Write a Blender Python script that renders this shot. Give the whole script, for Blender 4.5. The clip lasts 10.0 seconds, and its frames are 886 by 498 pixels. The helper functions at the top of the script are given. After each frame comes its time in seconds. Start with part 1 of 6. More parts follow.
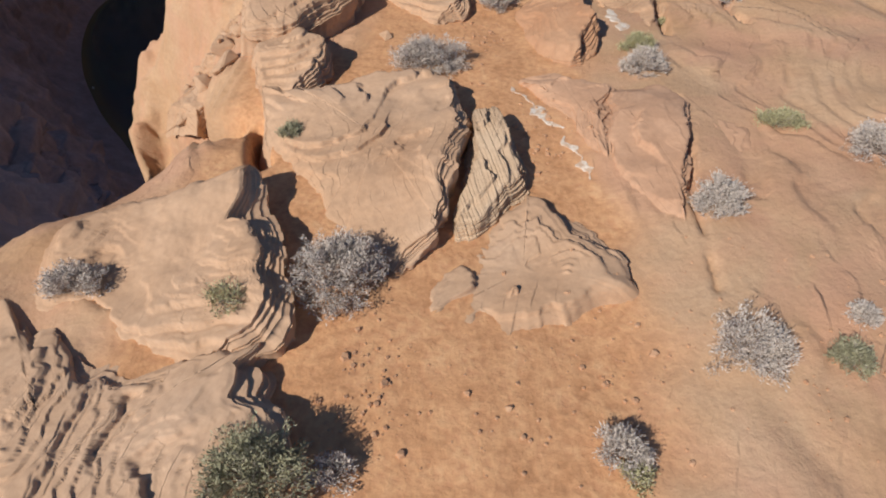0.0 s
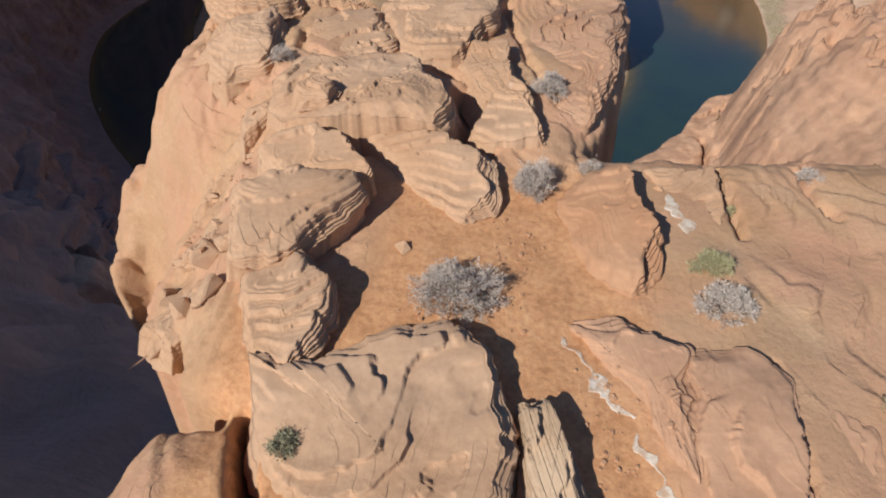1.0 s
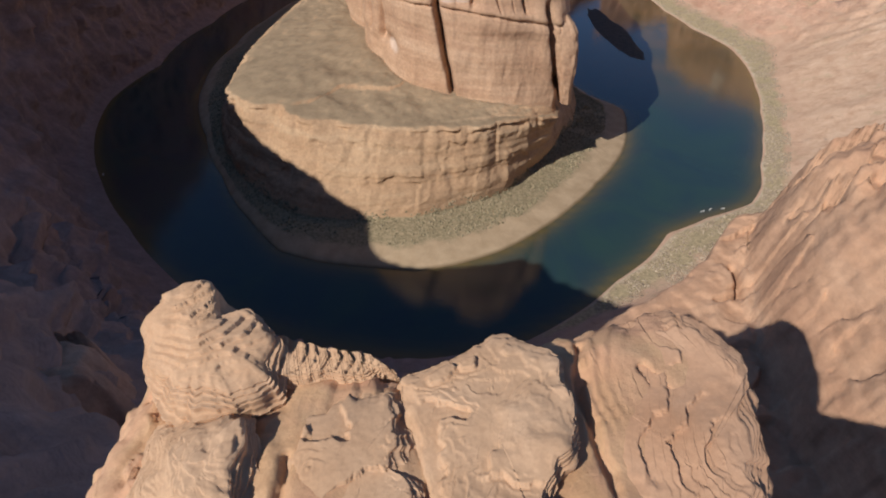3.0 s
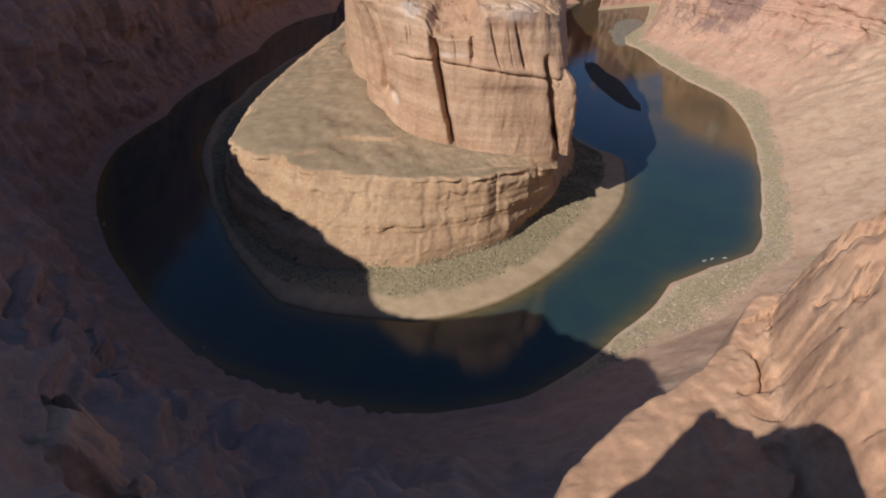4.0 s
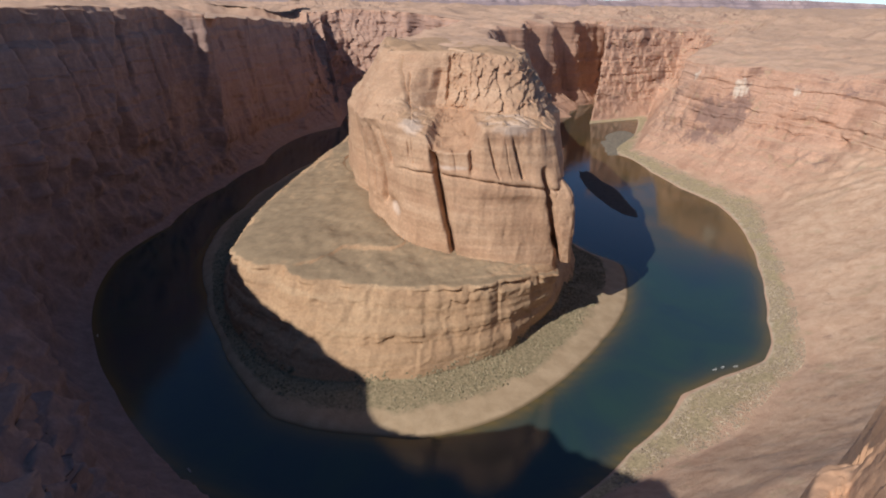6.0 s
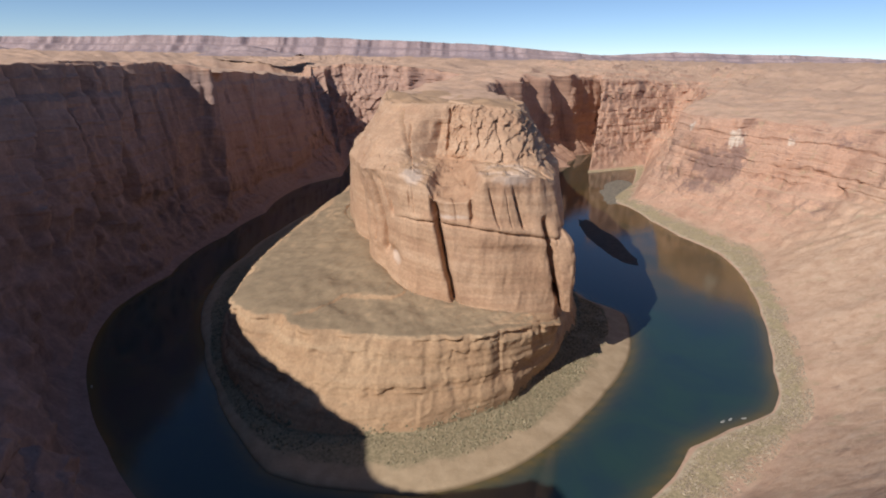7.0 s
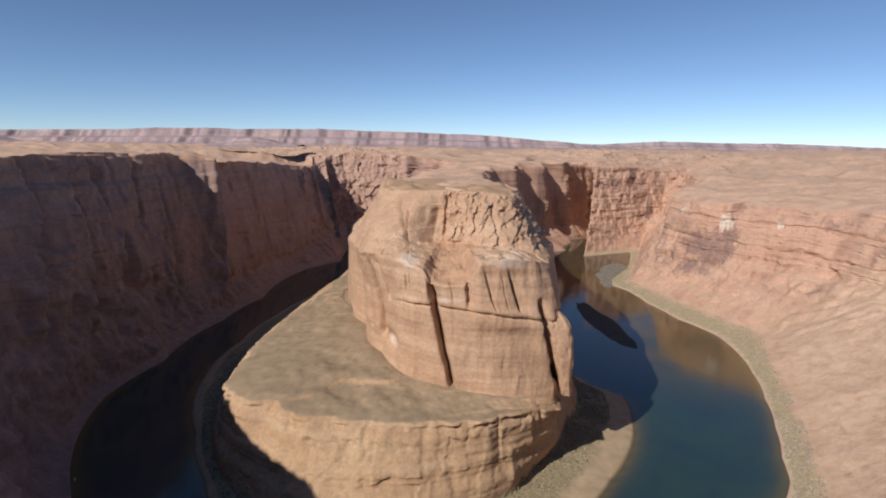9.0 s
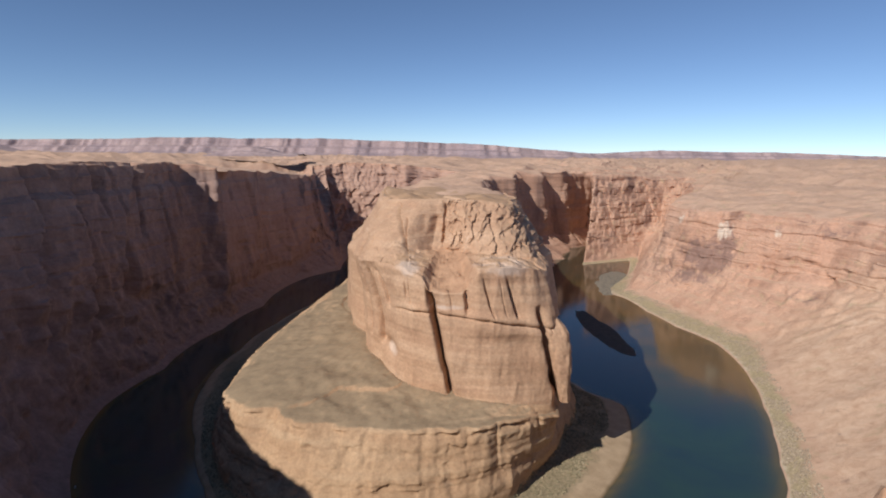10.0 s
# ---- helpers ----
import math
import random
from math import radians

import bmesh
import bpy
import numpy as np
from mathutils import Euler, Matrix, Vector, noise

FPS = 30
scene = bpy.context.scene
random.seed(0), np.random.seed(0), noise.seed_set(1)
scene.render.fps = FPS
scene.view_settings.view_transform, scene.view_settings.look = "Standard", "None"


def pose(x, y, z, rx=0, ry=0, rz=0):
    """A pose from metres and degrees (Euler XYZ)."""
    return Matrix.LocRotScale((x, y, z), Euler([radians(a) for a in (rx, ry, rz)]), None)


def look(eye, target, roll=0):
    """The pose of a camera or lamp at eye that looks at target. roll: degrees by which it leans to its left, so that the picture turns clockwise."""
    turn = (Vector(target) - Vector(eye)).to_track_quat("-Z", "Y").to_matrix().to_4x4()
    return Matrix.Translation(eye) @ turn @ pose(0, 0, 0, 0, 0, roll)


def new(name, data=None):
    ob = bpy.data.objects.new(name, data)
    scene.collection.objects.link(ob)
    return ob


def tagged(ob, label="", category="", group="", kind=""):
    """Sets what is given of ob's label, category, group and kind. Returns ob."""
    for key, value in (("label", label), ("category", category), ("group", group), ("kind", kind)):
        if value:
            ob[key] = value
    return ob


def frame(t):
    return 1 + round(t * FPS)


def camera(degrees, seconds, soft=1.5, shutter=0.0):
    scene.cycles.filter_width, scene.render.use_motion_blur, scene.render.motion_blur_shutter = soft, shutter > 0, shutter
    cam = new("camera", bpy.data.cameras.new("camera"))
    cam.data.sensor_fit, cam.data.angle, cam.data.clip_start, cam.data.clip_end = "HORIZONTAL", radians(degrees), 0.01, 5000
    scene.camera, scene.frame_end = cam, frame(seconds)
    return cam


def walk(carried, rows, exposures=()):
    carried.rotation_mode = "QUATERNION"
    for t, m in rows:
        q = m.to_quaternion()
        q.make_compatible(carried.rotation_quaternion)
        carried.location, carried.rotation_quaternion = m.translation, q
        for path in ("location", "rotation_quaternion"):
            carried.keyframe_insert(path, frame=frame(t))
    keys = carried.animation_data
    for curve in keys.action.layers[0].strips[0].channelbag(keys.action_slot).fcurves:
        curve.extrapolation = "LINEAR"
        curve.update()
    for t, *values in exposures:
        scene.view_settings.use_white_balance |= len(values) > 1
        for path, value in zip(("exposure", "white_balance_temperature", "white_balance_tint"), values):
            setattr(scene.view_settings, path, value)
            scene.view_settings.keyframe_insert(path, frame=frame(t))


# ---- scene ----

# ---- the camera and its walk ----
cam = camera(75.5, 10.0, soft=2.0)
walk(cam, [
    (0.0, look((2.077, -13.299, 303.374), (2.991, 57.307, 232.565), 2.51)),
    (0.5, look((1.800, -11.005, 304.113), (2.168, 60.563, 234.271), 2.29)),
    (1.0, look((1.474, -8.600, 304.871), (1.644, 64.004, 236.105), 2.12)),
    (1.5, look((1.113, -6.075, 305.602), (1.246, 67.741, 238.138), 2.01)),
    (2.0, look((0.774, -3.588, 306.342), (0.870, 71.535, 240.338), 1.92)),
    (2.5, look((0.478, -1.094, 307.109), (0.481, 75.584, 242.918), 1.82)),
    (3.0, look((0.230, 1.319, 307.876), (0.068, 80.059, 246.232), 1.68)),
    (4.5, look((-0.250, 9.082, 309.356), (-0.877, 94.892, 258.012), 1.51)),
    (5.0, look((-0.371, 11.609, 309.708), (-1.110, 99.781, 262.538), 1.31)),
    (5.5, look((-0.700, 13.681, 309.861), (-1.518, 103.841, 266.613), 1.10)),
    (7.0, look((-1.220, 17.345, 310.124), (-2.424, 112.210, 278.515), 0.90)),
    (7.5, look((-1.150, 17.390, 310.222), (-2.375, 113.493, 282.607), 0.77)),
    (8.0, look((-0.896, 16.651, 310.337), (-2.090, 113.719, 286.330), 0.70)),
    (8.5, look((-0.624, 14.926, 310.351), (-1.775, 112.816, 289.946), 0.66)),
    (9.0, look((-0.247, 12.643, 310.322), (-1.327, 111.116, 292.944), 0.61)),
    (9.5, look((0.273, 10.151, 310.285), (-0.799, 108.890, 294.491), 0.57)),
    (10.0, look((0.845, 7.547, 310.241), (-0.220, 106.277, 294.393), 0.54)),
], exposures=[(0.0, 0.0), (10.0, 0.0)])

# ---- sun and sky ----
SUN_AZ, SUN_EL = 43.0, 35.5          # the light travels 43 degrees east of ahead, sun 35 degrees high
world = bpy.data.worlds.new("sky")
scene.world = world
world.use_nodes = True
wn = world.node_tree.nodes
sky = wn.new("ShaderNodeTexSky")
sky.sky_type, sky.sun_disc = "NISHITA", False
sky.sun_elevation, sky.sun_rotation = radians(SUN_EL), radians(SUN_AZ + 180)
sky.altitude, sky.air_density, sky.dust_density, sky.ozone_density = 2200, 0.7, 0.0, 3.4
wn["Background"].inputs["Strength"].default_value = 0.105
world.node_tree.links.new(sky.outputs[0], wn["Background"].inputs["Color"])

sun = new("sun", bpy.data.lights.new("sun", "SUN"))
sun.data.energy, sun.data.angle, sun.data.color = 4.5, radians(0.53), (1.0, 0.96, 0.9)
sun.matrix_world = look((0, 0, 900), (math.sin(radians(SUN_AZ)) * math.cos(radians(SUN_EL)), math.cos(radians(SUN_AZ)) * math.cos(radians(SUN_EL)), 900 - math.sin(radians(SUN_EL))))

# ---- materials ----
def material(name):
    m = bpy.data.materials.new(name)
    m.use_nodes = True
    nt = m.node_tree
    return m, nt, nt.nodes["Principled BSDF"]


def node(nt, kind, **values):
    n = nt.nodes.new(kind)
    for key, value in values.items():
        n.inputs[key].default_value = value
    return n


def link(nt, a, b):
    nt.links.new(a, b)


def coords(nt, stretch=(1, 1, 1)):
    geo = nt.nodes.new("ShaderNodeNewGeometry")
    mp = nt.nodes.new("ShaderNodeMapping")
    mp.inputs["Scale"].default_value = stretch
    link(nt, geo.outputs["Position"], mp.inputs["Vector"])
    return mp.outputs[0]


def noise_tex(nt, vec, scale, detail=6.0, rough=0.55, warp=0.0):
    n = node(nt, "ShaderNodeTexNoise", Scale=scale, Detail=detail, Roughness=rough, Distortion=warp)
    link(nt, vec, n.inputs["Vector"])
    return n.outputs["Fac"]


def ramp(nt, fac, stops):
    r = nt.nodes.new("ShaderNodeValToRGB")
    while len(r.color_ramp.elements) < len(stops):
        r.color_ramp.elements.new(0.5)
    for e, (p, c) in zip(r.color_ramp.elements, stops):
        e.position, e.color = p, (*c, 1)
    link(nt, fac, r.inputs[0])
    return r.outputs[0]


def grey(nt, fac, lo, hi, a=0.0, b=1.0):
    r = node(nt, "ShaderNodeMapRange")
    for i, v in zip((1, 2, 3, 4), (lo, hi, a, b)):
        r.inputs[i].default_value = v
    link(nt, fac, r.inputs[0])
    return r.outputs[0]


def mix(nt, fac, a, b, how="MIX"):
    n = nt.nodes.new("ShaderNodeMix")
    n.data_type, n.blend_type = "RGBA", how
    if isinstance(fac, float):
        n.inputs[0].default_value = fac
    else:
        link(nt, fac, n.inputs[0])
    for s, v in ((6, a), (7, b)):
        if isinstance(v, tuple):
            n.inputs[s].default_value = (*v, 1)
        else:
            link(nt, v, n.inputs[s])
    return n.outputs[2]


def maths(nt, op, a, b=None):
    n = nt.nodes.new("ShaderNodeMath")
    n.operation = op
    for i, v in enumerate((a, b)):
        if v is None:
            continue
        if isinstance(v, (int, float)):
            n.inputs[i].default_value = v
        else:
            link(nt, v, n.inputs[i])
    return n.outputs[0]


def attribute(nt, name):
    n = nt.nodes.new("ShaderNodeAttribute")
    n.attribute_name = name
    return n.outputs["Fac"]


def bump(nt, shader, height, distance, strength=1.0):
    b = node(nt, "ShaderNodeBump", Distance=distance, Strength=strength)
    link(nt, height, b.inputs["Height"])
    if shader.inputs["Normal"].is_linked:
        link(nt, shader.inputs["Normal"].links[0].from_socket, b.inputs["Normal"])
    link(nt, b.outputs[0], shader.inputs["Normal"])


def sandstone(name, size, pale, mid, deep, varnish=(0.1, 0.062, 0.06), stain=0.5, band=0.35, relief=0.12, flats=None, laminae=0.0, floor=False, weave=((1.3, -0.5, 12.0, 9.0), (2.6, -1.0, 24.0, 18.0)), cover=0.0):
    """Bedded sandstone. size: metres of one bed; flats: the colour of soil and scrub lying on level ground."""
    pale, mid, deep = (tuple(0.82 * v for v in c) for c in (pale, mid, deep))
    m, nt, sh = material(name)
    vec = coords(nt)
    beds = coords(nt, (0.12, 0.12, 1.0))
    streaks = coords(nt, (1.0, 1.0, 0.14))
    tone = ramp(nt, noise_tex(nt, vec, 0.16 / size, 7, 0.6), [(0.25, deep), (0.5, mid), (0.78, pale)])
    bands = ramp(nt, noise_tex(nt, beds, 0.9 / size, 5, 0.6, 0.4), [(0.3, deep), (0.52, mid), (0.7, pale)])
    colour = mix(nt, band, tone, bands)
    fine = noise_tex(nt, vec, 3.2 / size, 8, 0.65)
    colour = mix(nt, 0.16 if laminae else 0.28, colour, ramp(nt, fine, [(0.3, (0.27, 0.22, 0.19)), (0.65, (0.8, 0.78, 0.76))]), "OVERLAY")
    geo = nt.nodes.new("ShaderNodeNewGeometry")
    sep = nt.nodes.new("ShaderNodeSeparateXYZ")
    link(nt, geo.outputs["Normal"], sep.inputs[0])
    steep = grey(nt, sep.outputs[2], 0.86, 0.45)
    dark = maths(nt, "MULTIPLY", grey(nt, noise_tex(nt, streaks, 0.22 / size, 6, 0.6, 0.5), 0.52, 0.72), steep)
    colour = mix(nt, maths(nt, "MULTIPLY", dark, stain), colour, varnish)
    white = maths(nt, "MULTIPLY", grey(nt, noise_tex(nt, streaks, 0.31 / size, 4, 0.6, 0.2), 0.66, 0.74), steep)
    colour = mix(nt, maths(nt, "MULTIPLY", white, 0.35), colour, (0.62, 0.5, 0.4))
    if flats:
        level = grey(nt, sep.outputs[2], 0.86, 0.97)
        scrub = ramp(nt, noise_tex(nt, vec, 0.5 / size, 8, 0.7), [(0.35, flats[0]), (0.6, flats[1])])
        colour = mix(nt, maths(nt, "MULTIPLY", level, 0.85), colour, scrub)
    if laminae:
        # thin cross beds, each ending in a sharp little drop
        place = nt.nodes.new("ShaderNodeSeparateXYZ")
        link(nt, vec, place.inputs[0])
        fold = noise_tex(nt, vec, 0.2, 2, 0.4, 0.2)
        seams = None
        for k, (wx, wy, wz, wn) in enumerate(weave):
            q = maths(nt, "ADD", maths(nt, "MULTIPLY", place.outputs[0], wx), maths(nt, "MULTIPLY", place.outputs[1], wy))
            q = maths(nt, "ADD", q, maths(nt, "MULTIPLY", place.outputs[2], wz))
            q = maths(nt, "ADD", q, maths(nt, "MULTIPLY", fold, wn))
            q = maths(nt, "ADD", q, maths(nt, "MULTIPLY", noise_tex(nt, vec, 0.8, 5, 0.55), 0.8))
            f = maths(nt, "FRACT", q)
            here = grey(nt, noise_tex(nt, vec, 0.45 + 0.4 * k, 3, 0.6), 0.47 + 0.05 * k - cover, 0.6 + 0.05 * k - cover)
            broken = grey(nt, noise_tex(nt, vec, 1.1 + 0.5 * k, 5, 0.65, 0.4), 0.4 - cover, 0.62 - cover)
            here = maths(nt, "MULTIPLY", here, broken)
            if floor:
                here = maths(nt, "MULTIPLY", here, attribute(nt, "rock"))
            saw = maths(nt, "MULTIPLY", maths(nt, "MINIMUM", f, maths(nt, "MULTIPLY", maths(nt, "SUBTRACT", 1.0, f), 14.0)), here)
            bump(nt, sh, saw, laminae * (1.0, 0.3)[k], 0.9)
            seam = maths(nt, "MULTIPLY", grey(nt, f, 0.955, 0.985), here)
            seams = seam if seams is None else maths(nt, "MAXIMUM", seams, seam)
        colour = mix(nt, maths(nt, "MULTIPLY", seams, 0.12), colour, (0.22, 0.1, 0.055))
    link(nt, colour, sh.inputs["Base Color"])
    sh.inputs["Roughness"].default_value = 0.9
    sh.inputs["Specular IOR Level"].default_value = 0.2
    bump(nt, sh, noise_tex(nt, beds, 2.2 / size, 6, 0.6, 0.3), relief * size, 0.5 if laminae else 0.7)
    bump(nt, sh, fine, relief * size * (0.25 if laminae else 0.5), 0.6)
    return m


ROCK_NEAR = sandstone("rim_sandstone", 0.35, (0.7, 0.475, 0.32), (0.62, 0.395, 0.245), (0.52, 0.305, 0.175), stain=0.12, band=0.3, relief=0.07, laminae=0.02)
ROCK_PINK = sandstone("spur_sandstone", 3.5, (0.68, 0.46, 0.32), (0.57, 0.35, 0.225), (0.42, 0.23, 0.145), stain=0.3, relief=0.08)
ROCK_WALL = sandstone("canyon_sandstone", 14.0, (0.65, 0.43, 0.318), (0.555, 0.34, 0.242), (0.415, 0.232, 0.16), stain=0.75, relief=0.09,
                      flats=((0.47, 0.305, 0.21), (0.6, 0.4, 0.285)))
ROCK_BUTTE = sandstone("butte_sandstone", 9.0, (0.66, 0.455, 0.315), (0.56, 0.36, 0.235), (0.45, 0.265, 0.17), stain=0.2, band=0.62, relief=0.07,
                       flats=((0.4, 0.25, 0.15), (0.52, 0.33, 0.2)))
ROCK_BENCH = sandstone("bench_sandstone", 9.0, (0.58, 0.415, 0.27), (0.51, 0.335, 0.205), (0.42, 0.256, 0.15), stain=0.2, band=0.6, relief=0.06,
                       flats=((0.215, 0.165, 0.108), (0.32, 0.24, 0.155)))
# the bluish grey in these tones puts distance haze into the rock colour
ROCK_FAR = sandstone("far_hazed_sandstone", 60.0, (0.5, 0.38, 0.36), (0.4, 0.3, 0.3), (0.26, 0.215, 0.245), stain=0.2, band=0.6, relief=0.1)


def water_material():
    m, nt, sh = material("river_water")
    vec = coords(nt)
    shallow = attribute(nt, "shallow")
    murk = attribute(nt, "murk")
    silt = noise_tex(nt, vec, 0.012, 5, 0.6, 1.0)
    deep = ramp(nt, silt, [(0.35, (0.021, 0.044, 0.054)), (0.65, (0.026, 0.056, 0.05))])
    colour = mix(nt, murk, deep, ramp(nt, silt, [(0.4, (0.105, 0.068, 0.022)), (0.6, (0.06, 0.052, 0.022))]))
    colour = mix(nt, shallow, colour, (0.16, 0.11, 0.035))
    link(nt, colour, sh.inputs["Base Color"])
    sh.inputs["Roughness"].default_value = 0.05
    sh.inputs["IOR"].default_value = 1.5
    bump(nt, sh, noise_tex(nt, vec, 0.35, 4, 0.6), 0.25, 0.25)
    return m


WATER = water_material()

# ---- noise on arrays ----
PERM = np.random.RandomState(7).permutation(4096)
GRADS = np.random.RandomState(8).normal(size=(4096, 3))
GRADS /= np.linalg.norm(GRADS, axis=1)[:, None]


def perlin(x, y, z):
    x, y, z = np.broadcast_arrays(np.asarray(x, float), y, z)
    xi, yi, zi = (np.floor(v).astype(np.int64) for v in (x, y, z))
    fx, fy, fz = x - xi, y - yi, z - zi
    ux, uy, uz = (f * f * f * (f * (f * 6 - 15) + 10) for f in (fx, fy, fz))
    total = 0
    for dx in (0, 1):
        px = PERM[(xi + dx) & 4095]
        for dy in (0, 1):
            py = PERM[(px + yi + dy) & 4095]
            for dz in (0, 1):
                g = GRADS[PERM[(py + zi + dz) & 4095]]
                dot = g[..., 0] * (fx - dx) + g[..., 1] * (fy - dy) + g[..., 2] * (fz - dz)
                total = total + dot * (ux if dx else 1 - ux) * (uy if dy else 1 - uy) * (uz if dz else 1 - uz)
    return total * 1.6


def fbm(x, y, z, octaves=4, gain=0.5):
    total, amp = 0, 1.0
    for o in range(octaves):
        total = total + amp * perlin(x * 2 ** o + 17 * o, y * 2 ** o + 5 * o, z * 2 ** o + 11 * o)
        amp *= gain
    return total


def ridged(x, y, z, octaves=3):
    total, amp = 0, 1.0
    for o in range(octaves):
        total = total + amp * (1 - 2 * np.abs(perlin(x * 2 ** o + 3 * o, y * 2 ** o + 9 * o, z * 2 ** o)))
        amp *= 0.5
    return total


def step(v, lo, hi):
    t = np.clip((v - lo) / (hi - lo), 0, 1)
    return t * t * (3 - 2 * t)


def terrace(v, size, sharp=0.7):
    """Stair v into beds of that size."""
    q = v / size
    f = q - np.floor(q)
    return size * (np.floor(q) + step(f, sharp, 1.0))


def outside(x, y, poly):
    """Distance to the line of a polygon, negative inside it."""
    p = np.array(poly, float)
    best, inside = np.full(x.shape, 1e9), np.zeros(x.shape, bool)
    for (x0, y0), (x1, y1) in zip(p, np.roll(p, -1, 0)):
        dx, dy = x1 - x0, y1 - y0
        t = np.clip(((x - x0) * dx + (y - y0) * dy) / (dx * dx + dy * dy), 0, 1)
        best = np.minimum(best, np.hypot(x - x0 - t * dx, y - y0 - t * dy))
        if dy:
            inside ^= ((y0 > y) != (y1 > y)) & (x < x0 + (y - y0) / dy * dx)
    return np.where(inside, -best, best)


def to_line(x, y, line):
    best = np.full(x.shape, 1e9)
    for (x0, y0), (x1, y1) in zip(line, line[1:]):
        dx, dy = x1 - x0, y1 - y0
        t = np.clip(((x - x0) * dx + (y - y0) * dy) / (dx * dx + dy * dy), 0, 1)
        best = np.minimum(best, np.hypot(x - x0 - t * dx, y - y0 - t * dy))
    return best


def broken(x, y, size, seed):
    """Tilted planes with sharp edges between them, about one for each square of that size."""
    px, py = x / size, y / size
    ix, iy = np.floor(px).astype(np.int64), np.floor(py).astype(np.int64)
    best, value = np.full(np.shape(px), 1e9), np.zeros(np.shape(px))
    for dx in (-1, 0, 1):
        for dy in (-1, 0, 1):
            key = PERM[(PERM[(ix + dx + int(seed * 37)) & 4095] + iy + dy) & 4095]
            g, k = GRADS[key], GRADS[(key + 977) & 4095]
            cx, cy = ix + dx + 0.5 + 0.45 * g[..., 0], iy + dy + 0.5 + 0.45 * g[..., 1]
            d = (px - cx) ** 2 + (py - cy) ** 2
            plane = 0.5 * k[..., 2] + 0.9 * (k[..., 0] * (px - cx) + k[..., 1] * (py - cy))
            value = np.where(d < best, plane, value)
            best = np.minimum(best, d)
    return value


# ---- mesh helpers ----
def sheet(name, X, Y, Z, mat, closed=False, parent=None, attributes=(), smooth=True):
    """A grid of points as one mesh; closed joins the last column to the first."""
    n, m = X.shape
    verts = np.stack([X, Y, Z], -1).reshape(-1, 3)
    a = np.arange(n * m).reshape(n, m)
    right = np.roll(a, -1, 0) if closed else a[1:]
    left = a if closed else a[:-1]
    quads = np.stack([left[:, :-1], right[:, :-1], right[:, 1:], left[:, 1:]], -1).reshape(-1, 4)
    me = bpy.data.meshes.new(name)
    me.vertices.add(len(verts))
    me.vertices.foreach_set("co", verts.astype(np.float32).ravel())
    me.loops.add(quads.size)
    me.loops.foreach_set("vertex_index", quads.astype(np.int32).ravel())
    me.polygons.add(len(quads))
    me.polygons.foreach_set("loop_start", np.arange(0, quads.size, 4, dtype=np.int32))
    me.polygons.foreach_set("use_smooth", np.full(len(quads), smooth))
    for key, values in attributes:
        at = me.attributes.new(key, "FLOAT", "POINT")
        at.data.foreach_set("value", np.asarray(values, np.float32).ravel())
    me.update()
    me.validate()
    me.materials.append(mat)
    ob = new(name, me)
    ob.parent = parent
    return ob


def part(name, bm, mat, parent, label=""):
    me = bpy.data.meshes.new(name)
    bm.to_mesh(me)
    bm.free()
    me.materials.append(mat)
    ob = new(name, me)
    ob.parent = parent
    return tagged(ob, label)


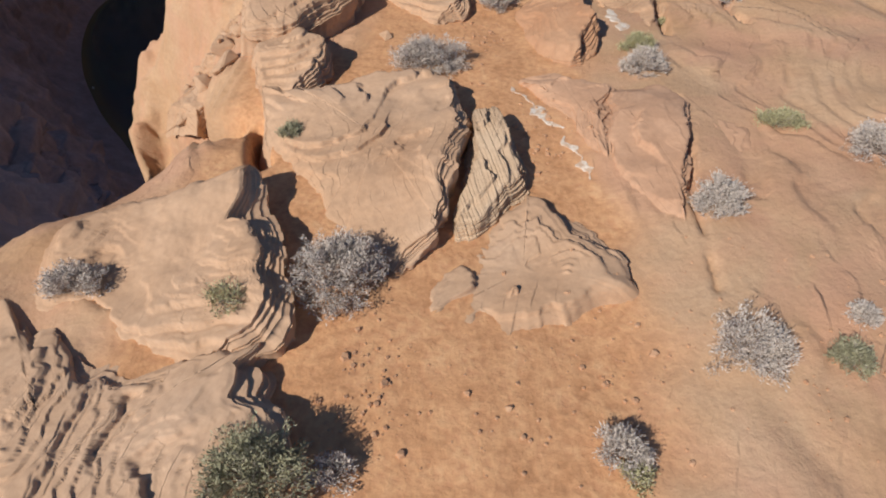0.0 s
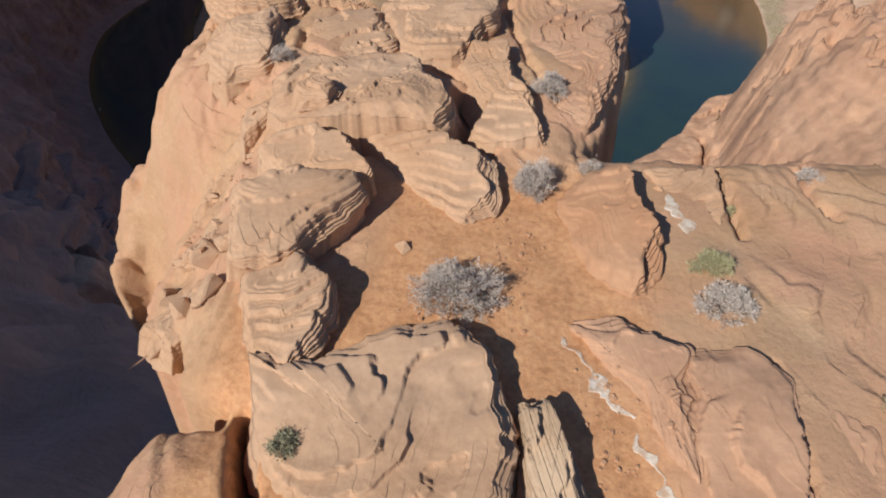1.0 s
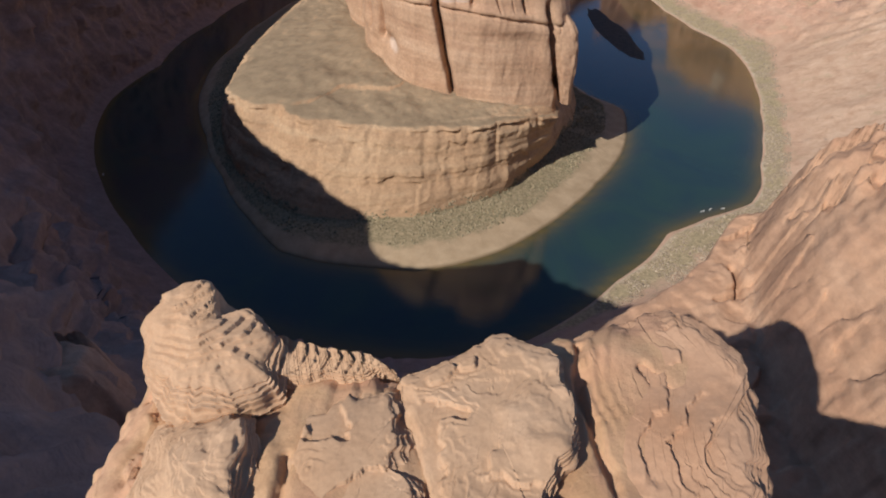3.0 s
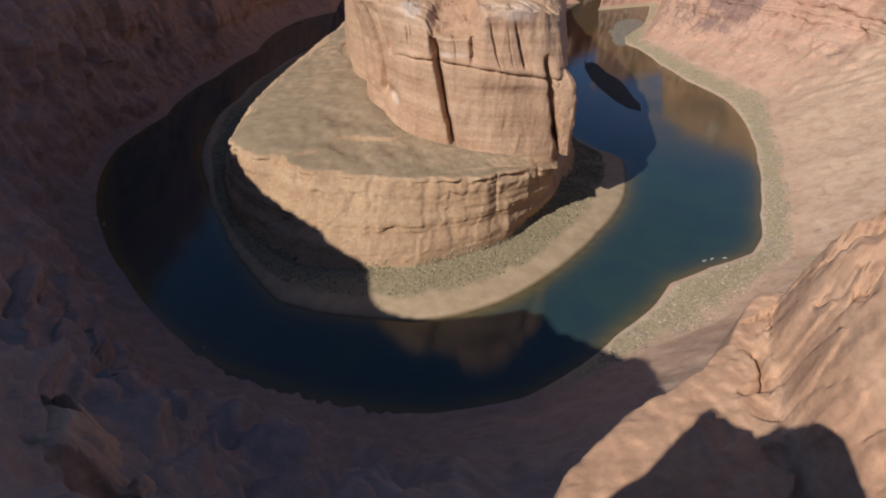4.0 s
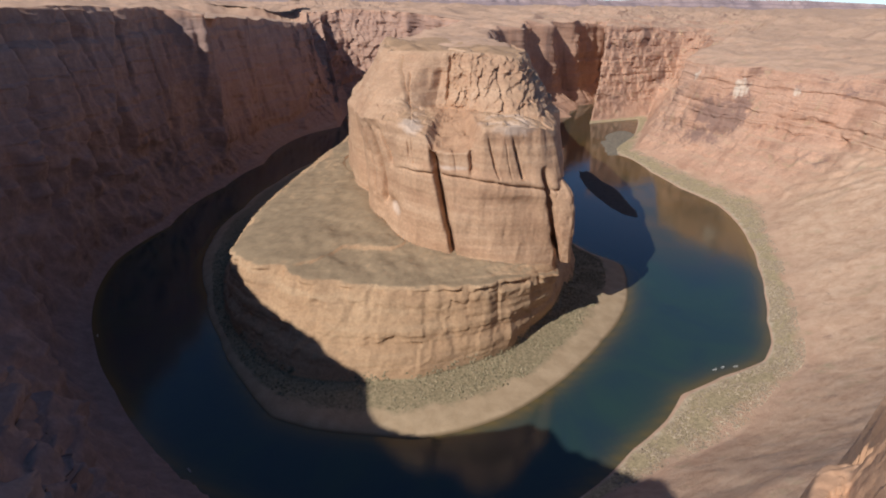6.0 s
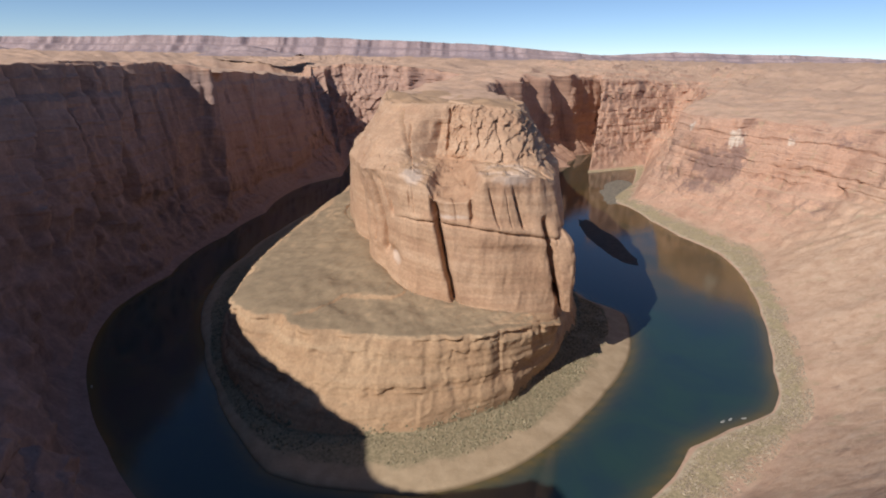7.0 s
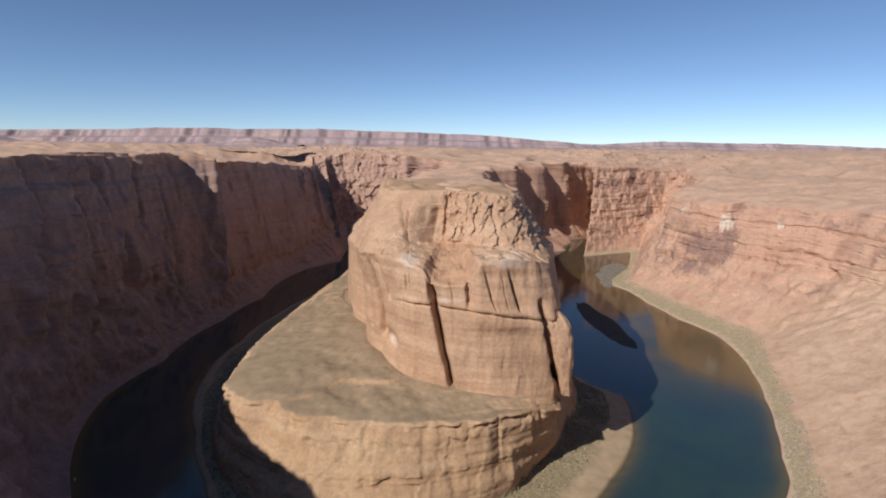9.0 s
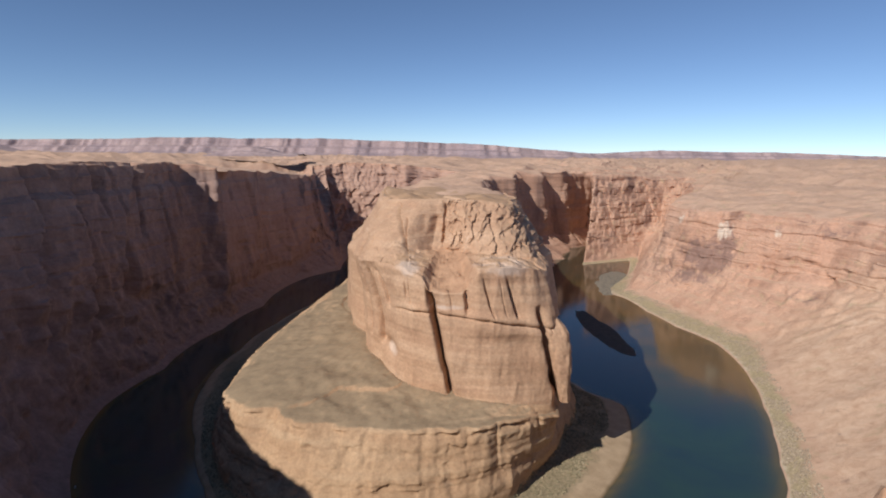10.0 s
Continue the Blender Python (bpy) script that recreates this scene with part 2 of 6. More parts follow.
def shore_material(rock, name, pale_edge=False):
    m = rock.copy()
    m.name = name
    nt = m.node_tree
    sh = nt.nodes["Principled BSDF"]
    vec = coords(nt)
    stone = sh.inputs["Base Color"].links[0].from_socket
    light = 1.35 if pale_edge else 1.0
    brush = ramp(nt, noise_tex(nt, vec, 0.34, 9, 0.8, 0.3), [(p, tuple(light * v for v in c)) for p, c in ((0.34, (0.15, 0.125, 0.072)), (0.5, (0.29, 0.23, 0.14)), (0.66, (0.43, 0.33, 0.21)))])
    sandy = ramp(nt, noise_tex(nt, vec, 0.07, 6, 0.6), [(0.3, (0.37, 0.265, 0.165)), (0.7, (0.49, 0.36, 0.235))])
    wet = (0.13, 0.09, 0.045)
    beach = attribute(nt, "beach")
    bar = mix(nt, grey(nt, maths(nt, "ADD", beach, maths(nt, "MULTIPLY", noise_tex(nt, vec, 0.05, 5, 0.65), 0.5)), 0.62, 0.74), sandy, brush)
    bar = mix(nt, grey(nt, maths(nt, "ADD", beach, maths(nt, "MULTIPLY", noise_tex(nt, vec, 0.09, 6, 0.7), 0.3)), 0.64, 0.52), bar, (0.6, 0.5, 0.38)) if pale_edge else bar
    bar = mix(nt, grey(nt, beach, 0.05, 0.0), bar, wet)
    # cool dark debris tones, also carrying the walls' shade and blue haze
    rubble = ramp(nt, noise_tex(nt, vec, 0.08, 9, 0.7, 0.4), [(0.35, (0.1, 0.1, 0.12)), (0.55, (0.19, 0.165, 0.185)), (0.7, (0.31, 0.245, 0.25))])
    stone = mix(nt, maths(nt, "MULTIPLY", attribute(nt, "scree_shade"), 0.68), stone, rubble)
    if pale_edge:
        slick = ramp(nt, noise_tex(nt, vec, 0.06, 9, 0.76, 0.5), [(0.34, (0.44, 0.275, 0.18)), (0.5, (0.6, 0.405, 0.28)), (0.62, (0.68, 0.49, 0.35))])
        stone = mix(nt, maths(nt, "MULTIPLY", attribute(nt, "slick"), 0.8), stone, slick)
        mottle = maths(nt, "MULTIPLY", maths(nt, "SUBTRACT", noise_tex(nt, coords(nt, (1, 1, 0.6)), 0.035, 9, 0.72, 0.6), 0.5), 3.4)
        stone = mix(nt, maths(nt, "MULTIPLY", grey(nt, maths(nt, "ADD", attribute(nt, "varnish"), mottle), 0.35, 0.75), 0.7), stone, (0.17, 0.11, 0.1))
        drips = maths(nt, "MULTIPLY", maths(nt, "SUBTRACT", noise_tex(nt, coords(nt, (1, 1, 0.08)), 0.12, 5, 0.6), 0.5), 2.4)
        stone = mix(nt, maths(nt, "MULTIPLY", grey(nt, maths(nt, "ADD", attribute(nt, "wash"), drips), 0.5, 0.9), 0.75), stone, (0.66, 0.56, 0.46))
    bare = grey(nt, maths(nt, "ADD", attribute(nt, "sand"), maths(nt, "MULTIPLY", maths(nt, "SUBTRACT", noise_tex(nt, vec, 0.04, 6, 0.65), 0.5), 1.4)), 0.3, 0.62)
    link(nt, mix(nt, bare, stone, bar), sh.inputs["Base Color"])
    bump(nt, sh, noise_tex(nt, vec, 0.09, 9, 0.68, 0.6), 1.1 if pale_edge else 0.8, 0.8)
    return m


TERRACE = shore_material(ROCK_BENCH, "terrace_sandstone")
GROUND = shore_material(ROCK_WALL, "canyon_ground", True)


# ---- the bend, in rings round the middle of the butte ----
CX, CY = 0.0, 750.0


def ring(points, phi, smooth=4):
    """Radius and height round the middle, from a few bends of a line (x, y, z)."""
    p = np.array(points, float)
    a, r = np.arctan2(p[:, 1] - CY, p[:, 0] - CX), np.hypot(p[:, 0] - CX, p[:, 1] - CY)
    order = np.argsort(a)
    a, r, z = a[order], r[order], p[order, 2]
    a3 = np.concatenate([a - 2 * np.pi, a, a + 2 * np.pi])
    R, Z = np.interp(phi, a3, np.tile(r, 3)), np.interp(phi, a3, np.tile(z, 3))
    for _ in range(smooth):
        R = (np.roll(R, 1) + 2 * R + np.roll(R, -1)) / 4
        Z = (np.roll(Z, 1) + 2 * Z + np.roll(Z, -1)) / 4
    return R, Z


def fine_angles(count, windows):
    """Angles all round, denser inside the windows (centre, half width, weight), in degrees."""
    base = np.linspace(-180, 180, 7201)
    w = np.ones_like(base)
    for c, h, k in windows:
        d = np.abs((base - c + 180) % 360 - 180)
        w += k * step(-d, -h * 1.3, -h * 0.8)
    cum = np.concatenate([[0], np.cumsum((w[1:] + w[:-1]) / 2)])
    return np.radians(np.interp(np.linspace(0, cum[-1], count + 1)[:-1], cum, base))


def profile(levels, counts, powers=None):
    """Rows between successive rings: R, Z and the row's level as a number."""
    Rs, Zs, Ls = [], [], []
    for k, n in enumerate(counts):
        (r0, z0), (r1, z1) = levels[k], levels[k + 1]
        f = np.linspace(0, 1, n + 1)[:-1] if k < len(counts) - 1 else np.linspace(0, 1, n)
        g = f ** (powers[k] if powers else 1)
        Rs.append(r0[:, None] + (r1 - r0)[:, None] * f)
        Zs.append(z0[:, None] + (z1 - z0)[:, None] * g)
        Ls.append(np.broadcast_to(k + f, (len(r0), n)))
    return np.concatenate(Rs, 1), np.concatenate(Zs, 1), np.concatenate(Ls, 1)


SHORE_OUT = [(560, 1760, 0), (470, 1500, 0), (366, 1326, 0), (397, 1274, 0), (409, 1156, 0), (427, 1051, 0), (458, 954, 0), (450, 858, 0), (433, 789, 0), (404, 702, 0), (374, 624, 0),
             (345, 560, 0), (328, 516, 0), (304, 483, 0), (252, 456, 0), (205, 428, 0), (179, 392, 0), (142, 358, 0), (118, 332, 0), (58, 286, 0), (-11, 269, 0), (-85, 280, 0)]
SHORE_OUT += [(-155, 303, 0), (-187, 322, 0), (-235, 361, 0), (-284, 413, 0), (-343, 485, 0), (-385, 553, 0), (-427, 680, 0), (-414, 802, 0), (-406, 1002, 0), (-385, 1163, 0),
              (-384, 1379, 0), (-362, 1461, 0), (-300, 1560, 0), (-236, 1660, 0), (-312, 1830, 0), (-150, 1890, 0), (-40, 1900, 0), (95, 1840, 0), (125, 1780, 232), (225, 1950, 236), (290, 2060, 0), (528, 2090, 0), (392, 1670, 0), (480, 1720, 0)]
BANK_OUT = [(600, 1790, 8), (500, 1530, 8), (425, 1340, 8), (440, 1270, 8), (470, 1150, 8), (500, 1050, 8), (526, 940, 8), (490, 850, 8), (466, 808, 8), (414, 657, 8), (371, 550, 8), (335, 470, 8),
            (300, 440, 8), (262, 405, 8), (225, 370, 8), (160, 335, 8), (120, 312, 6), (58, 272, 6), (-11, 255, 6), (-85, 266, 6), (-155, 290, 6), (-240, 350, 6), (-352, 478, 6), (-396, 548, 6)]
BANK_OUT += [(-438, 680, 6), (-424, 802, 6), (-416, 1002, 6), (-394, 1163, 6), (-392, 1379, 6), (-372, 1465, 6), (-310, 1570, 6), (-250, 1680, 10), (-322, 1850, 6), (-155, 1915, 6), (-40, 1925, 6), (97, 1860, 6), (128, 1820, 236), (230, 1970, 238), (295, 2075, 6), (540, 2110, 6),
             (400, 1690, 5), (485, 1735, 6)]
TALUS_OUT = [(700, 1900, 110), (600, 1570, 70), (478, 1400, 60), (505, 1285, 70), (590, 1160, 85), (655, 1040, 95), (672, 940, 100), (655, 850, 100), (630, 770, 98), (570, 620, 95), (505, 500, 90),
             (440, 410, 95), (380, 330, 110), (300, 260, 130), (210, 200, 140), (130, 160, 130), (40, 130, 115), (-60, 150, 115), (-150, 200, 120), (-260, 300, 120), (-385, 440, 130), (-432, 560, 145)]
TALUS_OUT += [(-452, 690, 135), (-450, 850, 98), (-450, 1000, 72), (-448, 1058, 66), (-416, 1078, 60), (-425, 1163, 48), (-415, 1379, 34), (-392, 1480, 40), (-372, 1600, 70), (-318, 1690, 88), (-345, 1730, 80), (-410, 1970, 60), (-300, 2010, 62), (-40, 1990, 60), (100, 1900, 70), (130, 1840, 239),
              (235, 1990, 240), (305, 2120, 60), (560, 2160, 60), (420, 1745, 90), (520, 1800, 90)]
RIM_OUT = [(800, 1980, 240), (690, 1620, 215), (535, 1420, 202), (552, 1288, 200), (650, 1165, 202), (720, 1030, 205), (740, 930, 205), (725, 850, 205), (700, 750, 205), (660, 580, 215), (600, 430, 225),
           (530, 310, 240), (430, 210, 255), (330, 130, 270), (200, 60, 285), (110, 10, 292), (60, -12, 294), (8, -16, 294), (-25, -16, 296), (-77, -7, 298), (-99, 3, 298), (-118, 25, 298), (-149, 28, 298), (-169, 43, 298), (-194, 54, 298), (-197, 74, 298)]
RIM_OUT += [(-218, 79, 298), (-256, 65, 298), (-305, 53, 298), (-314, 61, 298), (-339, 81, 298), (-341, 111, 298), (-340, 139, 298), (-358, 156, 298), (-363, 182, 298), (-380, 197, 298), (-410, 234, 298), (-420, 268, 298), (-440, 330, 299), (-480, 520, 298), (-496, 663, 295), (-492, 760, 303), (-488, 928, 299), (-489, 1050, 296), (-486, 1062, 295), (-440, 1076, 288), (-462, 1160, 283), (-458, 1330, 278), (-425, 1620, 262),
            (-398, 1720, 254), (-490, 2060, 282), (-320, 2090, 290), (-190, 2080, 285), (-10, 2050, 266), (104, 1960, 252), (132, 1870, 250), (240, 2010, 256), (315, 2190, 260), (590, 2240, 262), (440, 1830, 262), (560, 1880, 255)]


def build_land():
    phi = fine_angles(1300, [(150, 42, 1.0), (-25, 40, 0.6), (45, 22, 1.6), (66, 12, 4.0), (106, 8, 4.0), (-108, 20, 1.2)])
    shore, bank, talus, rim = (ring(p, phi, 2) for p in (SHORE_OUT, BANK_OUT, TALUS_OUT, RIM_OUT))
    bed = (shore[0] - 30, shore[1] * 0 - 7)
    ca, sa = np.cos(phi), np.sin(phi)
    r5, r6 = rim[0] + 320, np.full_like(phi, 2300.0)
    right = step(ca, -0.2, 0.5)
    z5 = rim[1] + right * 38 + (1 - right) * 3
    z6 = 305 - 12 * right
    far = (np.full_like(phi, 4700.0), np.full_like(phi, 316.0))
    R, Z, L = profile([bed, shore, bank, talus, rim, (r5, z5), (r6, z6), far], [4, 8, 58, 124, 46, 34, 16], [1, 1, 1.15, 0.92, 0.7, 1, 1])
    # rough the plan: gullies and buttresses grow with height on the wall
    X, Y = CX + R * ca[:, None], CY + R * sa[:, None]
    wall = step(L, 2.0, 3.1) * step(-L, -4.6, -4.0)
    slope = step(L, 1.9, 2.2) * step(-L, -5.0, -4.2)
    right2 = np.broadcast_to(right[:, None], R.shape)
    # planar faces set off by leaning joints: a few waves with straight flanks
    arc = np.unwrap(phi)[:, None] * 520
    facets = 0
    for period, lean, size, seed in ((132, 0.22, 30, 1.7), (61, -0.25, 9, 5.3), (29, 0.12, 3.0, 8.1)):
        q = (arc + lean * Z + 0.35 * period * fbm(X / 160, Y / 160, seed + Z / 260, 2)) / period
        w = q - np.floor(q)
        tall = 0.35 + 0.65 * np.abs(np.sin(np.floor(q) * 12.9 + seed))
        facets = facets + size * tall * (np.where(w < 0.8, w / 0.8, (1 - w) / 0.2) - 0.45)
        facets = facets + 0.4 * size * np.exp(-((w - 0.9) / 0.045) ** 2) * step(perlin(X / 90, Y / 90, seed + Z / 70), -0.3, 0.3)
    back = step(sa, 0.84, 0.93)[:, None] * step(-np.abs(X + 150), -440, -350)
    west = step(-ca, 0.1, 0.4)[:, None]
    butt = (facets * (0.75 + 0.25 * west) + fbm(X / 40, Y / 40, Z / 80, 4) * 3) * wall * (1 - 0.3 * back) + (fbm(X / 45, Y / 45, Z / 60, 5) * 12 + ridged(X / 30, Y / 30, Z / 40, 3) * 3 + west * ridged(X / 55, Y / 55, Z / 90, 4) * 4) * slope * step(-L, -3.6, -2.9)
    # beds: horizontal steps in and out, by height
    wavy = Z + 5 * fbm(X / 160, Y / 160, 0.3, 2)
    beds = (perlin(0.5, 1.5, wavy / 17) * 6 + perlin(2.5, 8.5, wavy / 6.5) * 2.6 + perlin(4.5, 3.5, wavy / 2.6) * 1.1) * wall * (1 - 0.3 * back) * (1 - 0.3 * west)
    joints = -np.clip(ridged(X / 70, Y / 70, 2.0 + Z / 900, 2) - 1.05, 0, 1) * 22 * wall * (1 - 0.6 * back)
    south = step(-sa, 0.8, 0.97)[:, None] * step(-(X), -10, 25)
    butt = butt + south * (ridged(X / 34, Y / 34, Z / 45, 4) * 9 + fbm(X / 12, Y / 12, Z / 15, 3) * 3) * step(L, 2.0, 2.4) * step(-L, -4.3, -3.9)
    # the rim behind the camera is clean cut, the sandy slope on the east bank smooth
    brink = step(-X, 15, 40) * step(X, -440, -400) * step(-Y, -360, -280)
    apron = right2 * step(-L, -3.25, -2.7) * step(-Y, -1000, -820)
    # crags on the lit walls far behind
    rear = step(Y, 1500, 1650) * step(X, -600, -500) * wall
    crags = ridged(X / 70, Y / 70, Z / 160, 3) * 9 + fbm(X / 22, Y / 22, Z / 26, 4) * 6 + np.sign(perlin(X / 34, Y / 34, Z / 40)) * 3
    arc2 = arc + 0.3 * Z
    block = 9 * broken(arc2, Z * 1.3, 34, 2.7) + 4 * broken(arc2, Z * 1.5, 13, 5.9)
    butt = butt + block * wall * (0.45 - 0.2 * west) * (1 - 0.5 * back)
    R2 = R + ((butt + beds * (1 + 0.8 * right2) - joints) * (1 - 0.35 * right2) * (1 - 0.8 * apron) + crags * rear) * (1 - brink * step(L, 3.2, 3.7)) + brink * (ridged(X / 15, Y / 15, 4.7, 3) * 3.5 + perlin(X / 5, Y / 5, 1.7) * 1.5)
    fade = step(-Y, -60, -30) * step(-np.abs(X - 10), -32, -22)
    R2 = R2 * (1 - fade) + R * fade
    X, Y = CX + R2 * ca[:, None], CY + R2 * sa[:, None]
    hill = step(L, 4.0, 5.2)
    q = Z + 9 * fbm(X / 130, Y / 130, 3.1, 4)
    stair = 0.5 * terrace(q + 50, 19, 0.5) + 0.5 * terrace(q + 50, 7, 0.6) - 50 - q
    Z = Z + stair * (0.25 + 0.55 * right2 + 0.6 * south + 0.45 * west) * step(L, 2.15, 2.8) * step(-L, -5.2, -4.6) * (1 - fade) * (1 - brink * step(L, 3.0, 3.5)) * (1 - 0.8 * apron)
    rough = fbm(X / 240, Y / 240, 4.4, 6, 0.55)
    Zd = terrace(rough * 26 + 40, 7, 0.6) - 40
    Z = Z + hill * Zd * step(R2, 700, 1400) * 0.8 + fbm(X / 60, Y / 60, 1, 4) * 3.5 * step(L, 2.0, 2.4) * (1 - fade) * (1 - brink) * (1 - 0.75 * apron)
    swell = ridged((X + 0.7 * Y) / 46 + 0.4 * fbm(X / 90, Y / 90, 1.3, 2), (Y - 0.7 * X) / 120, 2.2, 3)
    Z = Z + right2 * np.clip(swell, -0.2, 1.6) * 5.0 * np.exp(-((X - 625) / 90) ** 2 - ((Y - 900) / 110) ** 2) * step(L, 2.2, 2.6)
    near = step(-np.hypot(X, Y + 30), -220, -60)
    Z = Z - near * step(L, 3.6, 4.3) * 3.0
    # dip added over the river's next reach, westwards behind the headland, to admit sun
    Z = Z - np.clip(Z - 6, 0, None) * 0.2 * np.exp(-((X + 600) / 190) ** 2 - ((Y - 1925) / 105) ** 2)
    # old dark varnish and pale seepage streaks on the headland
    varnish, wash = 0, 0
    for x, y, z, wide, high, size in ((560, 1225, 110, 66, 62, 1.1), (530, 1235, 62, 60, 26, 0.9), (500, 1290, 165, 30, 20, 0.55), (700, 1062, 177, 35, 16, 0.6), (455, 1290, 40, 30, 20, 0.6), (660, 1150, 170, 30, 20, 0.4), (640, 960, 70, 60, 14, 0.35)):
        varnish = np.maximum(varnish, size * np.exp(-((X - x) ** 2 + (Y - y) ** 2) / wide ** 2 - ((Z - z) / high) ** 2))
    for x, y, z, wide, high in ((588, 1227, 165, 16, 26), (536, 1337, 177, 16, 16), (653, 1133, 167, 14, 10)):
        wash = np.maximum(wash, np.exp(-((X - x) ** 2 + (Y - y) ** 2) / wide ** 2 - ((Z - z) / high) ** 2))
    bankside = step(L, 1.0, 1.06) * (1 - 0.8 * step(L, 1.2, 2.1)) * step(X, 20, 130)
    # the last attribute tints west and south walls with shade, talus included
    ob = sheet("ground", X, Y, Z, GROUND, closed=True, attributes=[("varnish", varnish), ("wash", wash), ("sand", bankside), ("beach", np.clip(L - 1, 0, 1) * 0.5 + 0.4), ("slick", right2 * step(L, 1.8, 2.2) * step(-L, -3.6, -2.9) * step(-Y, -1050, -850)), ("scree_shade", np.maximum(1 - right2, step(-X, -130, -20)) * (1 - 0.55 * step(Y, 950, 1400)) * step(L, 0.9, 1.0) * (1 - 0.25 * step(L, 2.7, 3.3)) * step(-L, -4.02, -3.9))])
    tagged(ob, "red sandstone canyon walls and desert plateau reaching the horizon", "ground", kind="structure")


build_land()


def build_river():
    phi = np.radians(np.linspace(-180, 180, 361)[:-1])
    r = np.concatenate([np.linspace(5, 470, 60), np.linspace(480, 1500, 46)])
    R, P = np.meshgrid(r, phi)
    X, Y = CX + R * np.cos(P), CY + R * np.sin(P)
    so, si = ring(SHORE_OUT, phi, 2)[0], ring(SHORE_IN, phi, 2)[0]
    d = np.minimum(np.abs(so[:, None] - R), np.abs(R - si[:, None]))
    shallow = 0.75 * np.exp(-np.clip(d - 2, 0, None) / 7.0)
    murk = step(Y + 0.5 * X, 780, 1080) * step(X, 120, 300) * (1 - 0.4 * step(Y, 1300, 1600))
    tagged(sheet("river", X, Y, X * 0, WATER, closed=True, attributes=[("shallow", shallow), ("murk", murk)]),
           "calm dark green river winding round the butte", "water", kind="structure")


SHORE_IN = [(226, 699, 0), (215, 633, 0), (189, 563, 0), (157, 513, 0), (126, 470, 0), (88, 427, 0), (49, 393, 0), (11, 373, 0), (-23, 363, 0), (-58, 366, 0), (-104, 371, 0), (-141, 384, 0), (-178, 427, 0),
            (-228, 502, 0), (-275, 590, 0), (-305, 650, 0), (-330, 742, 0), (-333, 882, 0), (-320, 1025, 0), (-286, 1170, 0), (-258, 1299, 0), (-235, 1359, 0), (-190, 1500, 0), (-60, 1560, 0), (140, 1600, 0)]
SHORE_IN += [(280, 1560, 0), (235, 1308, 0), (205, 1100, 0), (180, 969, 0), (165, 860, 0), (168, 780, 0), (190, 735, 0)]
FLAT_IN = [(160, 690, 7), (150, 640, 8), (128, 600, 9), (113, 560, 10), (85, 520, 10), (60, 476, 10), (21, 450, 10), (-24, 427, 10), (-63, 420, 10), (-93, 419, 10), (-135, 425, 10), (-190, 474, 10),
           (-240, 552, 10), (-268, 640, 12), (-285, 742, 14), (-290, 882, 14), (-280, 1025, 14), (-250, 1170, 14), (-225, 1299, 14), (-205, 1359, 14), (-170, 1480, 14), (-50, 1540, 14), (130, 1590, 14)]
FLAT_IN += [(262, 1500, 8), (222, 1300, 8), (192, 1100, 8), (168, 969, 8), (152, 860, 8), (148, 780, 7)]
BENCH_IN = [(116, 645, 66), (111, 578, 68), (104, 522, 71), (73, 500, 77), (51, 492, 79), (37, 478, 79), (-17, 473, 79), (-47, 471, 79), (-97, 477, 79), (-132, 480, 80), (-156, 504, 81), (-187, 507, 80), (-214, 532, 79),
            (-221, 612, 80), (-216, 712, 82), (-205, 822, 82), (-195, 900, 82), (-190, 1025, 80), (-180, 1170, 80), (-170, 1359, 80), (-120, 1480, 80), (130, 1580, 80)]
BENCH_IN += [(250, 1480, 60), (212, 1300, 60), (182, 1100, 60), (156, 969, 60), (140, 860, 60), (130, 760, 66)]
BASE_IN = [(98, 523, 79), (49, 510, 85), (8, 526, 87), (-43, 553, 89), (-70, 610, 92), (-95, 684, 96), (-128, 770, 96), (-155, 880, 92), (-150, 950, 90), (-165, 1100, 90), (-190, 1400, 90), (-100, 1600, 90)]
BASE_IN += [(130, 1570, 80), (240, 1470, 62), (206, 1300, 62), (178, 1100, 62), (150, 969, 62), (134, 860, 62), (124, 740, 68), (114, 645, 75), (108, 572, 76)]


